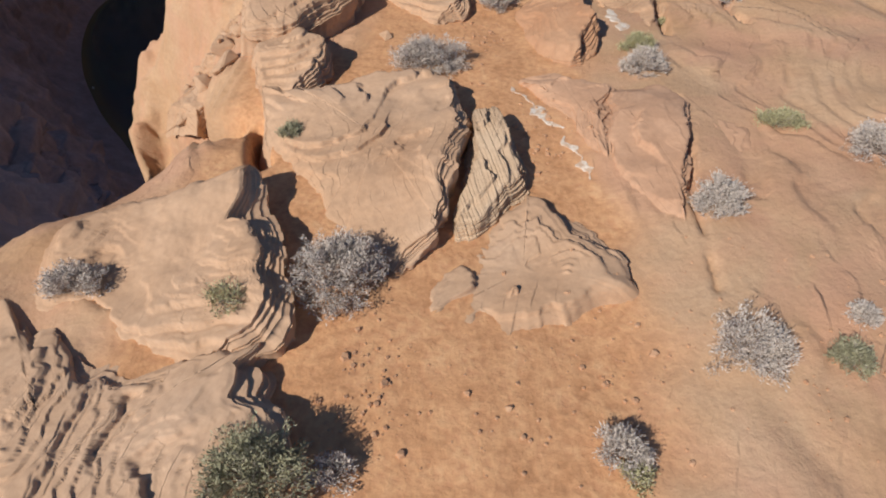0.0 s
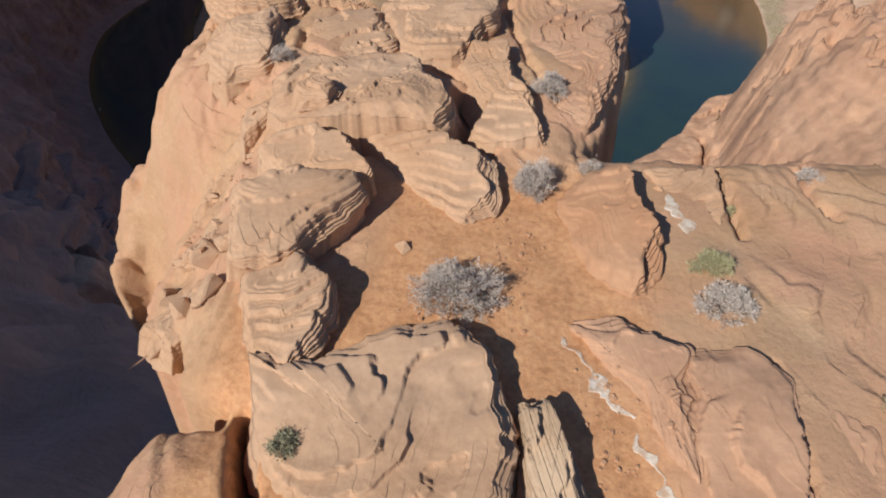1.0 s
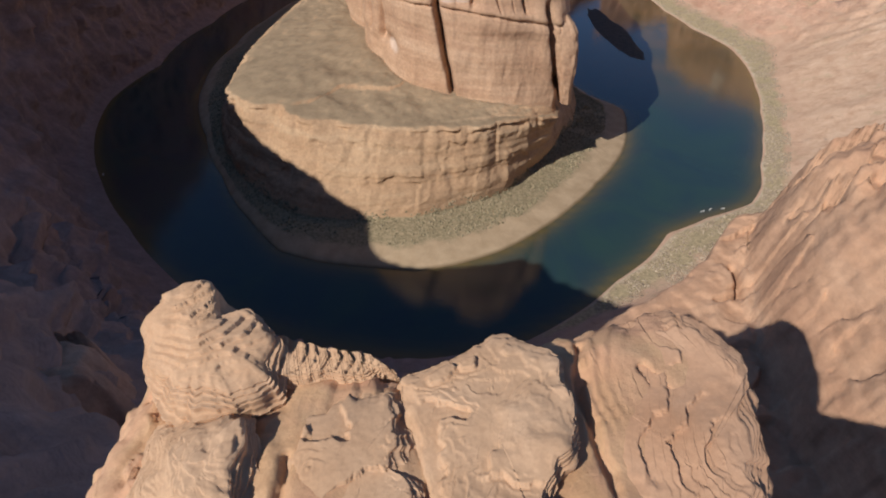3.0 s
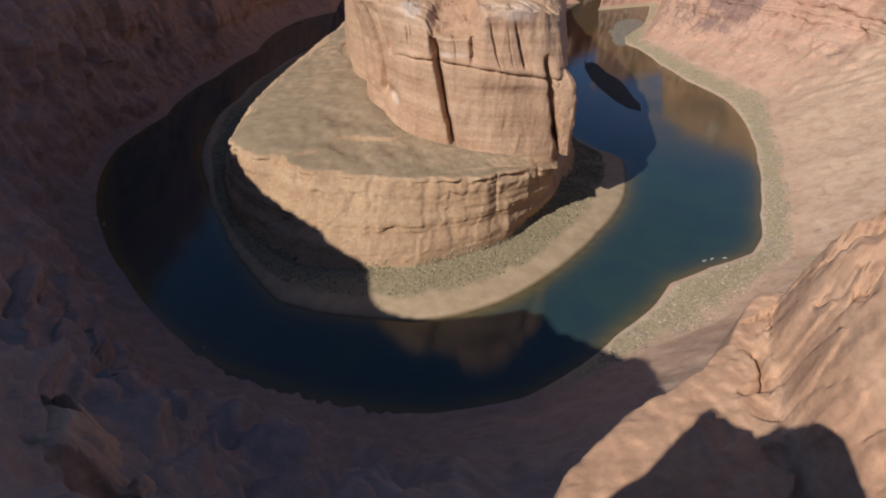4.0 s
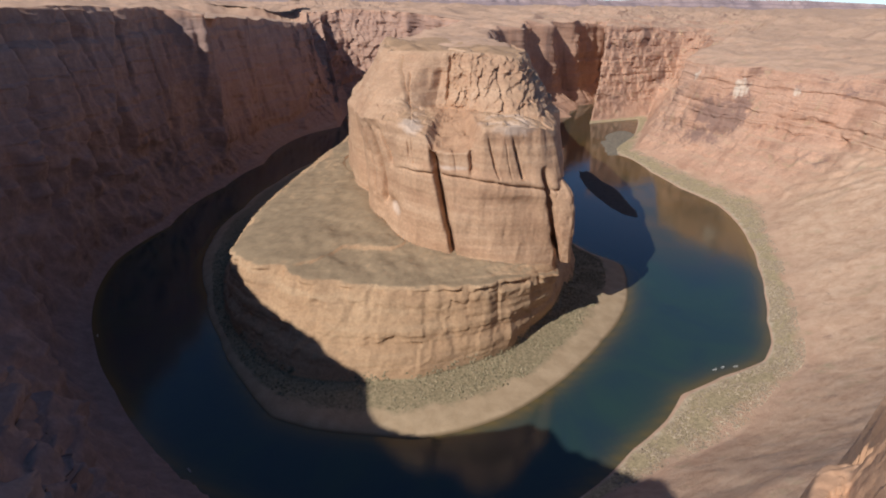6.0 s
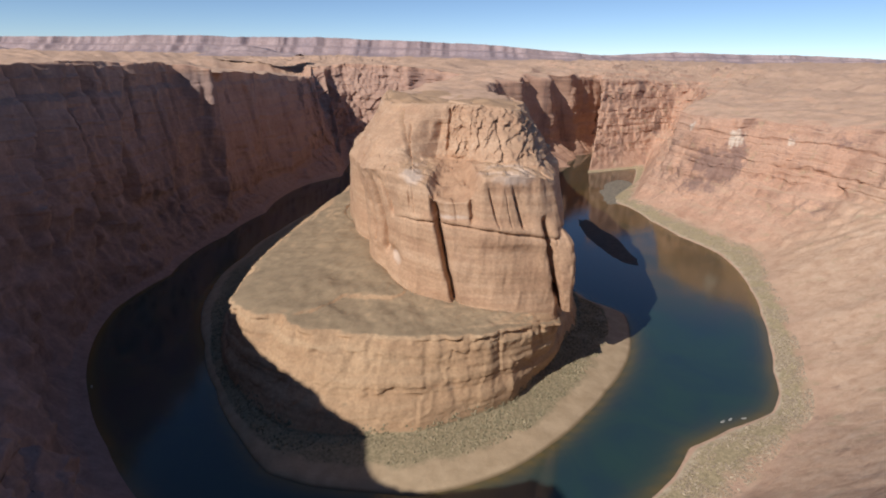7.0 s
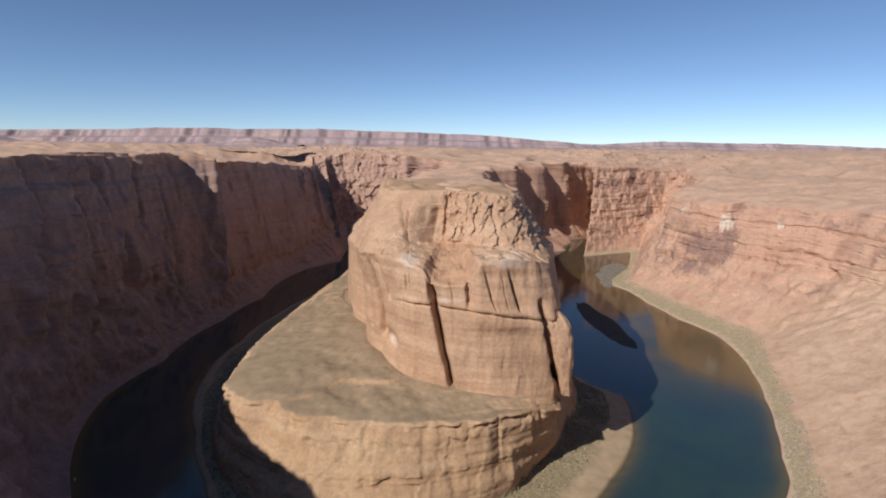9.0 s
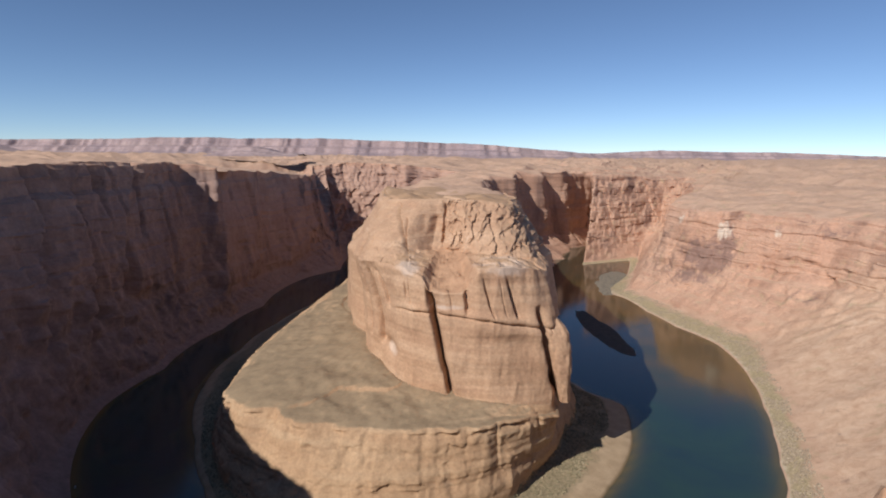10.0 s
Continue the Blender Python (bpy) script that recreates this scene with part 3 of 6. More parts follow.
def build_terrace(parent):
    phi = fine_angles(780, [(-100, 70, 2.2), (150, 30, 0.6)])
    shore, flat, bench, base = (ring(p, phi, 2) for p in (SHORE_IN, FLAT_IN, BENCH_IN, BASE_IN))
    ca, sa = np.cos(phi), np.sin(phi)
    bed = (shore[0] + 25, shore[1] - 6)
    inner = (base[0] - 14, base[1] + 2)
    R, Z, L = profile([bed, shore, flat, bench, base, inner], [3, 18, 96, 50, 5], [1, 0.55, 1.0, 1, 1])
    X, Y = CX + R * ca[:, None], CY + R * sa[:, None]
    cliff = step(L, 1.95, 2.25) * step(-L, -3.12, -2.95)
    wavy = Z + 2 * fbm(X / 60, Y / 60, 0.2, 2)
    arc = np.unwrap(phi)[:, None] * 300
    push = ridged(X / 60, Y / 60, Z / 150, 3) * 2.2 + 1.6 * broken(arc, 0.5 * Z, 17, 6.3) + 0.5 * broken(arc, Z, 6, 7.7) + fbm(X / 14, Y / 14, Z / 13, 4) * 0.8 + np.sign(perlin(X / 25, Y / 25, Z / 40)) * 0.5
    push = push + perlin(0.3, 0.7, wavy / 12) * 2.6 + perlin(3.3, 5.7, wavy / 4.4) * 1.0
    # a ledge with an undercut lip round the top of the bench
    lip = np.exp(-((L - 2.97) / 0.025) ** 2) * 2.4 - np.exp(-((L - 2.93) / 0.025) ** 2) * 2.6
    # notches worn into the edge of the bench
    notch = np.clip(ridged(X / 34, Y / 34, 3.0, 2) - 1.0, 0, 1) * 5 * step(L, 2.5, 2.9) * step(-L, -3.3, -3.0)
    R = R + push * cliff + lip * np.clip(0.3 + 1.4 * fbm(X / 24, Y / 24, 0, 3), 0, 1.3) - notch
    X, Y = CX + R * ca[:, None], CY + R * sa[:, None]
    Z = Z + fbm(X / 45, Y / 45, 6.0, 4) * 3.0 * step(L, 3.0, 3.25) * step(-L, -4.0, -3.8) + fbm(X / 9, Y / 9, 2.0, 3) * 0.5 * step(L, 1.2, 1.5)
    # a low ledge across the bench
    upper = step(Y - np.interp(X, [-201, -154, -126, -106, -86, -56, -40], [488, 498, 509, 540, 535, 534, 548]) + 2.5 * fbm(X / 9, Y / 9, 0.8, 3), -0.8, 0.8) * step(-X, 40, 48)
    Z = Z + 1.8 * upper * step(L, 3.0, 3.08) * step(-L, -4.0, -3.9)
    sand = step(L, 0.9, 1.02) * step(-L, -2.06, -1.98)
    beach = np.clip(L - 1, 0, 1)
    ob = sheet("terrace", X, Y, Z, TERRACE, closed=True, parent=parent, attributes=[("sand", sand), ("beach", beach)])
    return ob


# rings of the tower, round its own middle (0, 680)
TX, TY = 0.0, 680.0
TOWER_BASE = [(100, 524, 79), (49, 511, 85), (8, 524, 87), (-43, 550, 89), (-70, 600, 92), (-95, 684, 96), (-128, 770, 96), (-150, 900, 92), (-110, 1060, 90), (70, 1060, 80), (150, 969, 62), (134, 860, 62), (124, 740, 68), (115, 645, 76), (109, 572, 77)]
SHOULDER = [(100, 588, 203), (92, 546, 203), (79, 529, 210), (50, 519, 213), (27, 521, 210), (19, 524, 190), (-5, 527, 186), (-18, 529, 187), (-25, 536, 199), (-45, 550, 205), (-62, 568, 206), (-86, 592, 204), (-101, 640, 199),
            (-113, 700, 196), (-130, 800, 195), (-140, 930, 195), (-90, 1050, 200), (60, 1050, 200), (140, 966, 195), (122, 860, 198), (112, 740, 200), (105, 640, 204)]
LEDGE = [(92, 600, 211), (84, 575, 211), (60, 572, 214), (30, 580, 214), (17, 602, 212), (-5, 614, 211), (-18, 614, 211), (-32, 604, 214), (-50, 598, 220), (-66, 604, 224), (-80, 620, 226), (-91, 660, 222), (-100, 720, 216), (-115, 800, 210),
         (-122, 930, 212), (-80, 1045, 214), (60, 1045, 214), (130, 966, 212), (112, 860, 212), (102, 740, 212), (96, 640, 212)]
TOP_RIM = [(64, 640, 258), (50, 636, 262), (30, 642, 264), (-5, 644, 265), (-36, 650, 264), (-56, 668, 262), (-72, 722, 260), (-88, 810, 259), (-104, 930, 257), (-70, 1040, 255), (55, 1040, 250), (92, 966, 253), (84, 860, 256), (76, 740, 257), (70, 680, 257)]


def about(points, phi, smooth):
    return ring([(x - TX + CX, y - TY + CY, z) for x, y, z in points], phi, smooth)


def saddle(v):
    return np.exp(-v * v)


def build_tower(parent):
    phi = fine_angles(780, [(-92, 62, 6.0)])
    base, shoulder, ledge, top = (about(p, phi, 3) for p in (TOWER_BASE, SHOULDER, LEDGE, TOP_RIM))
    ca, sa = np.cos(phi), np.sin(phi)
    foot = (base[0] + 5, base[1] - 18)
    f = (164 - base[1]) / (shoulder[1] - base[1])
    bulge = 0.35 * f
    line = (base[0] * (1 - bulge) + shoulder[0] * bulge, base[1] * (1 - f) + shoulder[1] * f)
    crown = (top[0] - 20, top[1] + 2)
    heart = (top[0] * 0.02, np.full_like(phi, 259.0))
    R, Z, L = profile([foot, base, line, shoulder, ledge, top, crown, heart], [6, 76, 54, 46, 84, 14, 14], [1, 1, 1.0, 1, 1.0, 1, 1])
    X, Y = TX + R * ca[:, None], TY + R * sa[:, None]
    front = step(-Y, -760, -690)
    lower = step(L, 0.9, 1.15) * step(-L, -3.04, -2.9)
    row = step(L, 1.98, 2.03) * step(-L, -3.04, -2.9)
    slope = step(L, 2.85, 3.1) * step(-L, -4.1, -3.9)
    upper = step(L, 3.95, 4.1) * step(-L, -5.1, -4.92)
    wavy = Z + 2.5 * fbm(X / 70, Y / 70, 0.1, 2)
    push = lower * (ridged(X / 55, Y / 55, Z / 300, 2) * 2.6 + fbm(X / 18, Y / 18, Z / 50, 4) * 1.3 + perlin(0.6, 0.2, wavy / 15) * 0.9 + perlin(6.6, 1.2, wavy / 4) * 0.3)
    # the bed line and the overhanging row of blocks on it
    bed = 164.5 - 0.0012 * (X + 10) ** 2 * (X > -10) - 0.002 * (X + 10) ** 2 * (X <= -10) + 1.2 * perlin(X / 24, 0.5, 0.5)
    shown = step(X, -60, -35) * front
    push = push - 2.6 * saddle((Z - bed) / 1.1) * shown + 1.8 * saddle((Z - bed - 4) / 3.5) * shown + 1.6 * saddle((Z - bed + 7) / 6) * shown * step(X, 10, 40)
    for x0, x1, wide, deep in ((20, 17, 2.0, 6), (45, 36, 1.2, 5), (69, 59, 1.5, 7), (-15, -20, 1.5, 4), (-34, -37, 1.0, 2.5), (57, 50, 0.7, 1.5), (6, 2, 0.8, 1.8)):
        xc = x0 + (x1 - x0) * (Z - 158) / 30 + 0.8 * perlin(0.3, x0, Z / 9)
        push = push - deep * (0.75 * saddle((X - xc) / wide) + 0.35 * saddle((X - xc - 3.5) / 4)) * row * step(Z, bed + 1, bed + 9) * step(-Z, -206, -188) * front
    # the long leaning joint down the front, with the lesser ones
    for x0, x1, z0, z1, wide, deep, bow in ((6, -17, 84, 186, 2.0, 17, -1), (-70, -84, 112, 193, 2.2, 9, 5), (-60, -73, 160, 195, 1.6, 6, 3), (-82, -92, 118, 190, 1.2, 4, 3), (-40, -41, 172, 192, 0.9, 3, 0), (104, 86, 92, 172, 2.3, 14, 0)):
        g = np.clip((Z - z0) / (z1 - z0), 0, 1)
        xc = x0 + (x1 - x0) * g + bow * 4 * g * (1 - g) + 0.9 * perlin(0.2, x0, Z / 14)
        taper = step(Z, z0 - 4, z0 + 10) * step(-Z, -z1 - 5, -z1 + 10)
        push = push - deep * saddle((X - xc) / wide) ** 0.7 * taper * front * (L < 3.05)
        push = push + 1.8 * saddle((X - xc + 7) / 6) * taper * front * (L < 3.05)
    # the hollow at the foot of the pillars
    push = push - 9 * saddle((X + 60) / 7) * saddle((Z - 118) / 9) * front * (L < 3)
    # rubbly cliff over the ledge, smoother with hollows to the west
    rubble = step(X + 6 * fbm(X / 20, Y / 20, Z / 20, 2), -14, 4)
    lean, along = X - 0.55 * Z + 3 * fbm(X / 25, Y / 25, Z / 25, 2), Z + 0.4 * X
    crag = ridged(lean / 17, Y / 40, along / 48, 2) * 2.6 + broken(lean, along * 0.45, 8.0, 3.3) * 4.0 + broken(lean, along * 0.7, 3.6, 4.1) * 1.8 + fbm(X / 6, Y / 9, Z / 6, 3) * 0.8
    sheer = ridged(X / 40, Y / 40, Z / 70, 2) * 3.0 + fbm(X / 12, Y / 12, Z / 20, 3) * 1.2
    push = push + upper * (rubble * crag + (1 - rubble) * sheer + perlin(1.1, 6.2, wavy / 9) * 1.8 + perlin(5.1, 2.2, wavy / 3) * 0.8)
    for x0, x1, z0, z1, wide, deep in ((-40, -56, 204, 256, 1.4, 6), (-44, -44, 219, 243, 1.3, 5), (-18, -14, 228, 246, 5, 4), (-28, -26, 230, 247, 4, 3), (-6, -3, 216, 258, 1.5, 5), (24, 30, 218, 250, 1.6, 4), (50, 44, 214, 252, 1.8, 5)):
        xc = x0 + (x1 - x0) * (Z - z0) / (z1 - z0) + 1.2 * perlin(0.7, x0, Z / 8)
        push = push - deep * saddle((X - xc) / wide) * step(Z, z0 - 3, z0 + 4) * step(-Z, -z1 - 4, -z1 + 3) * front * (L > 3.0) * (L < 5.1)
    R = R + push
    X, Y = TX + R * ca[:, None], TY + R * sa[:, None]
    Z = Z + (fbm(X / 16, Y / 16, 0.4, 4) * 2.2 + np.sign(perlin(X / 12, Y / 12, 2.4)) * 0.7) * slope + (terrace(fbm(X / 60, Y / 60, 0.9, 4) * 7 + 20, 1.8, 0.6) - 20) * step(L, 4.95, 5.4)
    # sandy debris in the gully, bleached caps on the blocks and a bleached scar
    sand = slope * saddle((X - 2) / 26) + 0.8 * upper * saddle((X - 2) / 14) * step(-Z, -226, -212)
    bleach = np.maximum(saddle((X - 52) / 26) * saddle((Z - 209) / 6) * step(-Y, -600, -560), saddle((X + 40) / 12) * saddle((Z - 203) / 8))
    bleach = np.maximum(bleach, 1.3 * saddle((X + 56) / 6) * saddle((Z - 116) / 7)) * front
    bleach = np.maximum(bleach, 0.8 * saddle((Z - bed - 8 - X * 0.1) / 2.5) * saddle((X + 2) / 26) * front * (L < 3))
    return sheet("tower", X, Y, Z, TOWER_ROCK, closed=True, parent=parent, attributes=[("debris", np.clip(sand, 0, 1)), ("bleach", np.clip(bleach, 0, 1.3))])


def tower_material():
    m = ROCK_BUTTE.copy()
    m.name = "tower_sandstone"
    nt = m.node_tree
    sh = nt.nodes["Principled BSDF"]
    vec = coords(nt)
    colour = sh.inputs["Base Color"].links[0].from_socket
    soil = ramp(nt, noise_tex(nt, vec, 0.12, 8, 0.7), [(0.35, (0.36, 0.2, 0.12)), (0.6, (0.46, 0.275, 0.17))])
    uneven = maths(nt, "MULTIPLY", maths(nt, "SUBTRACT", noise_tex(nt, vec, 0.07, 6, 0.65), 0.5), 1.6)
    colour = mix(nt, maths(nt, "MULTIPLY", grey(nt, maths(nt, "ADD", attribute(nt, "debris"), uneven), 0.3, 0.55), 0.8), colour, soil)
    colour = mix(nt, maths(nt, "MULTIPLY", grey(nt, maths(nt, "ADD", attribute(nt, "bleach"), uneven), 0.4, 0.9), 0.6), colour, (0.62, 0.5, 0.42))
    link(nt, colour, sh.inputs["Base Color"])
    return m


TOWER_ROCK = tower_material()


def build_flake(parent):
    # a detached flake of rock leaning on the corner of the tower
    rows = [(84, 102, 113, 521, 14), (100, 99, 112, 519, 15), (112, 95, 112, 517, 14), (126, 91, 112, 516, 13), (140, 88.5, 111, 516, 12), (150, 87, 109, 516, 11), (157, 87.5, 105, 517, 9), (163, 88.5, 99, 518, 7), (168, 89, 94, 519, 4)]
    zs = np.linspace(84, 168, 70)
    col = [np.interp(zs, [r[0] for r in rows], [r[k] for r in rows]) for k in range(5)]
    th = np.linspace(0, 2 * np.pi, 73)[:-1]
    T, Zg = np.meshgrid(th, zs, indexing="ij")
    cx, wide, cy, deep = (col[1] + col[2]) / 2, (col[2] - col[1]) / 2, col[3] + 8, col[4]
    square = lambda v: np.sign(v) * np.abs(v) ** 0.6
    rough = 1 + 0.1 * fbm(np.cos(T) * 2, np.sin(T) * 2, Zg / 14, 4)
    X = cx + 4 + wide * square(np.cos(T)) * rough
    Y = cy + deep * square(np.sin(T)) * rough
    cap = lambda a, v: np.concatenate([a, np.full((len(th), 1), v)], 1)
    zero = np.zeros((len(th), 71))
    X, Y, Zg = 1.025 * cap(X, cx[-1] + 4), 13 + 1.025 * (cap(Y, cy[-1]) - 13), 310 - 1.025 * (310 - cap(Zg, 168.5))
    return sheet("flake", X, Y, Zg, TOWER_ROCK, closed=True, parent=parent, attributes=[("debris", zero), ("bleach", zero)])


def build_neck(parent):
    # the saddle that joins the butte to the plateau, with its sheer shaded side
    path = [(840, 84, 132), (980, 78, 182), (1150, 74, 212), (1320, 76, 225), (1480, 84, 252), (1629, 98, 300), (1755, 118, 330), (1775, 195, 360), (1885, 218, 380), (1905, 295, 400), (2005, 318, 420), (2025, 395, 460), (2110, 430, 520), (2200, 520, 600)]
    ys = np.linspace(840, 2200, 420)
    rim, foot = (np.interp(ys, [p[0] for p in path], [p[k] for p in path]) for k in (1, 2))
    kern = np.hanning(9) / np.hanning(9).sum()
    rim, foot = (np.convolve(np.pad(v, 4, "edge"), kern, "valid") for v in (rim, foot))
    top = np.interp(ys, [840, 1100, 1400, 1629, 1760, 1900, 2080, 2200], [255, 250, 246, 246, 254, 262, 263, 250])
    west = np.interp(ys, [840, 1100, 1400, 1700, 1900, 2200], [-95, -110, -90, -60, 40, 260])
    cols = [(west - 60, 0 * ys - 8), (west, top - 4), (west + 15, top)] + [(west + (rim - west) * k, top + 2 * math.sin(3.1 * k)) for k in np.linspace(0.2, 0.96, 12)]
    cols += [(rim + (foot - rim) * (0.3 * k ** 1.3), top * (1 - k) + 55 * k) for k in np.linspace(0, 1, 70)]
    cols += [(rim + (foot - rim) * (0.3 + 0.7 * k), 55 - 61 * k + 0 * ys) for k in np.linspace(0.05, 1, 22)]
    X, Z = (np.stack([c[k] for c in cols], 1) for k in (0, 1))
    Y = np.broadcast_to(ys[:, None], X.shape).copy()
    n = np.arange(len(cols))[None, :]
    face = step(n, 13.5, 19) * np.ones_like(X)
    wavy = Z + 4 * fbm(X / 90, Y / 90, 0.7, 2)
    out = ridged(Y / 75, Z / 500, 0.3, 3) * 9 + np.sign(perlin(Y / 45, 0.6, Z / 200)) * 4 + fbm(Y / 20, Z / 40, 0.9, 4) * 3.5 + perlin(0.6, 0.1, wavy / 16) * 4 + perlin(2.6, 0.1, wavy / 5) * 1.8
    X, Y = X + out * face * 0.9, Y - out * face * 0.35
    Z = Z + (terrace(fbm(X / 80, Y / 80, 1.9, 5) * 9 + 30, 2.2, 0.6) - 30) * (1 - face) * step(n, 0.5, 2)
    return sheet("neck", X, Y, Z, ROCK_WALL, parent=parent)


build_river()
butte = tagged(new("rock_butte"), "tall sandstone butte on a broad terrace inside the river bend", "butte")
build_terrace(butte)
build_tower(butte)
build_flake(butte)
build_neck(butte)


# ---- far cliffs and hills on the plateau ----
def build_far(name, x0, x1, y0, depth, heights, label, seed, count=500):
    s = np.linspace(0, 1, count)
    f = np.concatenate([np.linspace(0, 0.2, 5), np.linspace(0.21, 0.26, 8), np.linspace(0.28, 0.38, 5), np.linspace(0.39, 0.45, 10), np.linspace(0.48, 1.0, 8)])
    S, F = np.meshgrid(s, f, indexing="ij")
    X = x0 + (x1 - x0) * S
    top = np.interp(s, np.linspace(0, 1, len(heights)), heights)[:, None] * (1 + 0.05 * fbm(S * 14, 0.5, seed, 4))
    shape = np.interp(F, [0, 0.2, 0.26, 0.38, 0.45, 0.8, 1], [-0.05, 0.2, 0.46, 0.56, 0.97, 1.0, 0.3])
    wave = S * abs(x1 - x0) / 215
    bays = (fbm(wave, 0.3, seed, 4) + 0.3 * ridged(wave * 1.8 + 2 * fbm(wave * 0.35, 0.1, seed, 2), 0.8, seed, 3)) * depth * 0.12
    Y = y0 + depth * F + bays * step(F, 0.0, 0.2)
    Z = 308 + top * shape + fbm(X / 60, Y / 60, 0, 3) * 3
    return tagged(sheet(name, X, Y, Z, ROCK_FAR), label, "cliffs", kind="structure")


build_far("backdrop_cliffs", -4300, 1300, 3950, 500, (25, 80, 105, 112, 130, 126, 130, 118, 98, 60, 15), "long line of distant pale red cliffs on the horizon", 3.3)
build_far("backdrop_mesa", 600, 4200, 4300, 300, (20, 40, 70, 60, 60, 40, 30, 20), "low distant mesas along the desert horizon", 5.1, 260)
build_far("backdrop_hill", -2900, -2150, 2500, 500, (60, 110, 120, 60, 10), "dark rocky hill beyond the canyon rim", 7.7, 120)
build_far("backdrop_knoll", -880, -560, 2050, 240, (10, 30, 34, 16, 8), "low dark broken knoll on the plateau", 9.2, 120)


def build_buttress(name, x0, y0, wide, deep, top, foot, seed, label):
    xs, ys = np.linspace(-1.5, 1.5, 150), np.linspace(-1.6, 1.5, 150)
    U, V = np.meshgrid(xs, ys, indexing="ij")
    X, Y = x0 + U * wide, y0 + V * deep
    r = np.hypot(U, V) + 0.22 * fbm(X / 22, Y / 22, seed, 3)
    block = 4.5 * broken(X, Y, 19, seed + 2) + 1.6 * broken(X, Y, 8, seed + 4)
    Z = top - 14 * np.clip(V, 0, 2) + 4 * fbm(X / 30, Y / 30, seed, 3) + block - (top - foot) * step(r, 0.55, 1.35)
    Z = 0.55 * Z + 0.45 * terrace(Z + 3 * fbm(X / 20, Y / 20, seed, 2), 7.0, 0.6) + 0.5 * fbm(X / 4, Y / 4, seed, 3)
    return tagged(sheet(name, X, Y, Z, GROUND, attributes=[(k, X * 0) for k in ("varnish", "wash", "sand", "beach", "scree_shade", "slick")]), label, "rock buttress", kind="structure")


build_buttress("rock_buttress", -122, 96, 44, 36, 191, 96, 3.1, "blocky red sandstone buttress in the shade below the rim")


# ---- brush and boulders along the banks ----
def clump_material(name, stops):
    m, nt, sh = material(name)
    vary = nt.nodes.new("ShaderNodeNewGeometry")
    link(nt, ramp(nt, vary.outputs["Random Per Island"], stops), sh.inputs["Base Color"])
    sh.inputs["Roughness"].default_value = 0.95
    sh.inputs["Specular IOR Level"].default_value = 0.1
    return m


def clumps(name, outer, inner, power, lo, hi, count, size, keep, mat, label, category, seed):
    """Low lumps strewn between two rings of the bank, lo and hi being shares of the way from one to the other."""
    rng = np.random.RandomState(seed)
    grid = np.radians(np.linspace(-180, 180, 1441)[:-1])
    (r0, z0), (r1, z1) = ring(outer, grid, 2), ring(inner, grid, 2)
    at = rng.randint(0, len(grid), count * 4)
    f = lo + (hi - lo) * rng.rand(count * 4)
    R = r0[at] + (r1 - r0)[at] * f
    phi = grid[at] + rng.uniform(-0.0022, 0.0022, len(at))
    X, Y, Z = CX + R * np.cos(phi), CY + R * np.sin(phi), z0[at] + (z1 - z0)[at] * f ** power
    odds = step(fbm(X / 26, Y / 26, seed * 0.7, 3), -0.5, 0.35) * keep(X, Y)
    pick = np.nonzero(rng.rand(len(X)) < odds)[0][:count]
    ico = np.array([(1, 0, 0), (0.3, 0.95, 0), (-0.8, 0.6, 0), (-0.8, -0.6, 0), (0.3, -0.95, 0), (0.45, 0.3, 0.75), (-0.35, 0.4, 0.8), (0, -0.45, 0.7)])
    tris = np.array([(0, 1, 5), (1, 2, 6), (1, 6, 5), (2, 3, 6), (3, 4, 7), (3, 7, 6), (4, 0, 7), (0, 5, 7), (5, 6, 7)])
    n = len(pick)
    big = size * (0.5 + rng.rand(n) ** 2 * 1.3)
    shape = ico[None] * (1 + 0.35 * rng.uniform(-1, 1, (n, 8, 3)))
    turn = rng.rand(n) * 6.28
    c, d = np.cos(turn)[:, None], np.sin(turn)[:, None]
    V = np.stack([shape[..., 0] * c - shape[..., 1] * d, shape[..., 0] * d + shape[..., 1] * c, shape[..., 2]], -1) * big[:, None, None]
    V += np.stack([X, Y, Z - 0.15], -1)[pick][:, None]
    me = bpy.data.meshes.new(name)
    me.from_pydata(V.reshape(-1, 3).tolist(), [], (tris[None] + 8 * np.arange(n)[:, None, None]).reshape(-1, 3).tolist())
    me.materials.append(mat)
    return tagged(new(name, me), label, category, kind="stuff")


BRUSH = clump_material("dry_bank_brush", [(0.0, (0.17, 0.145, 0.09)), (0.4, (0.24, 0.2, 0.125)), (0.8, (0.31, 0.255, 0.165)), (1.0, (0.36, 0.29, 0.19))])
RUBBLE = clump_material("bank_rubble", [(0.0, (0.22, 0.17, 0.125)), (0.4, (0.3, 0.235, 0.17)), (0.8, (0.36, 0.285, 0.21)), (1.0, (0.47, 0.38, 0.28))])
clumps("bank_rubble", SHORE_OUT, BANK_OUT, 1.0, 0.12, 0.98, 14000, 0.8, lambda x, y: step(x, 110, 150) * step(-y, -1500, -1350), RUBBLE, "grey-brown rubble and dry brush along the river bank", "rubble", 11)
clumps("beach_brush", SHORE_IN, FLAT_IN, 0.55, 0.42, 1.02, 9000, 0.85, lambda x, y: step(-y, -860, -760) * (0.35 + 0.65 * step(x, -40, 60)), BRUSH, "olive-grey brush on the sandbar below the terrace", "brush", 12)
clumps("slope_brush", FLAT_IN, BENCH_IN, 1.0, 0.0, 0.12, 3500, 1.0, lambda x, y: step(-y, -860, -760), BRUSH, "dark brush at the foot of the terrace cliff", "brush", 13)


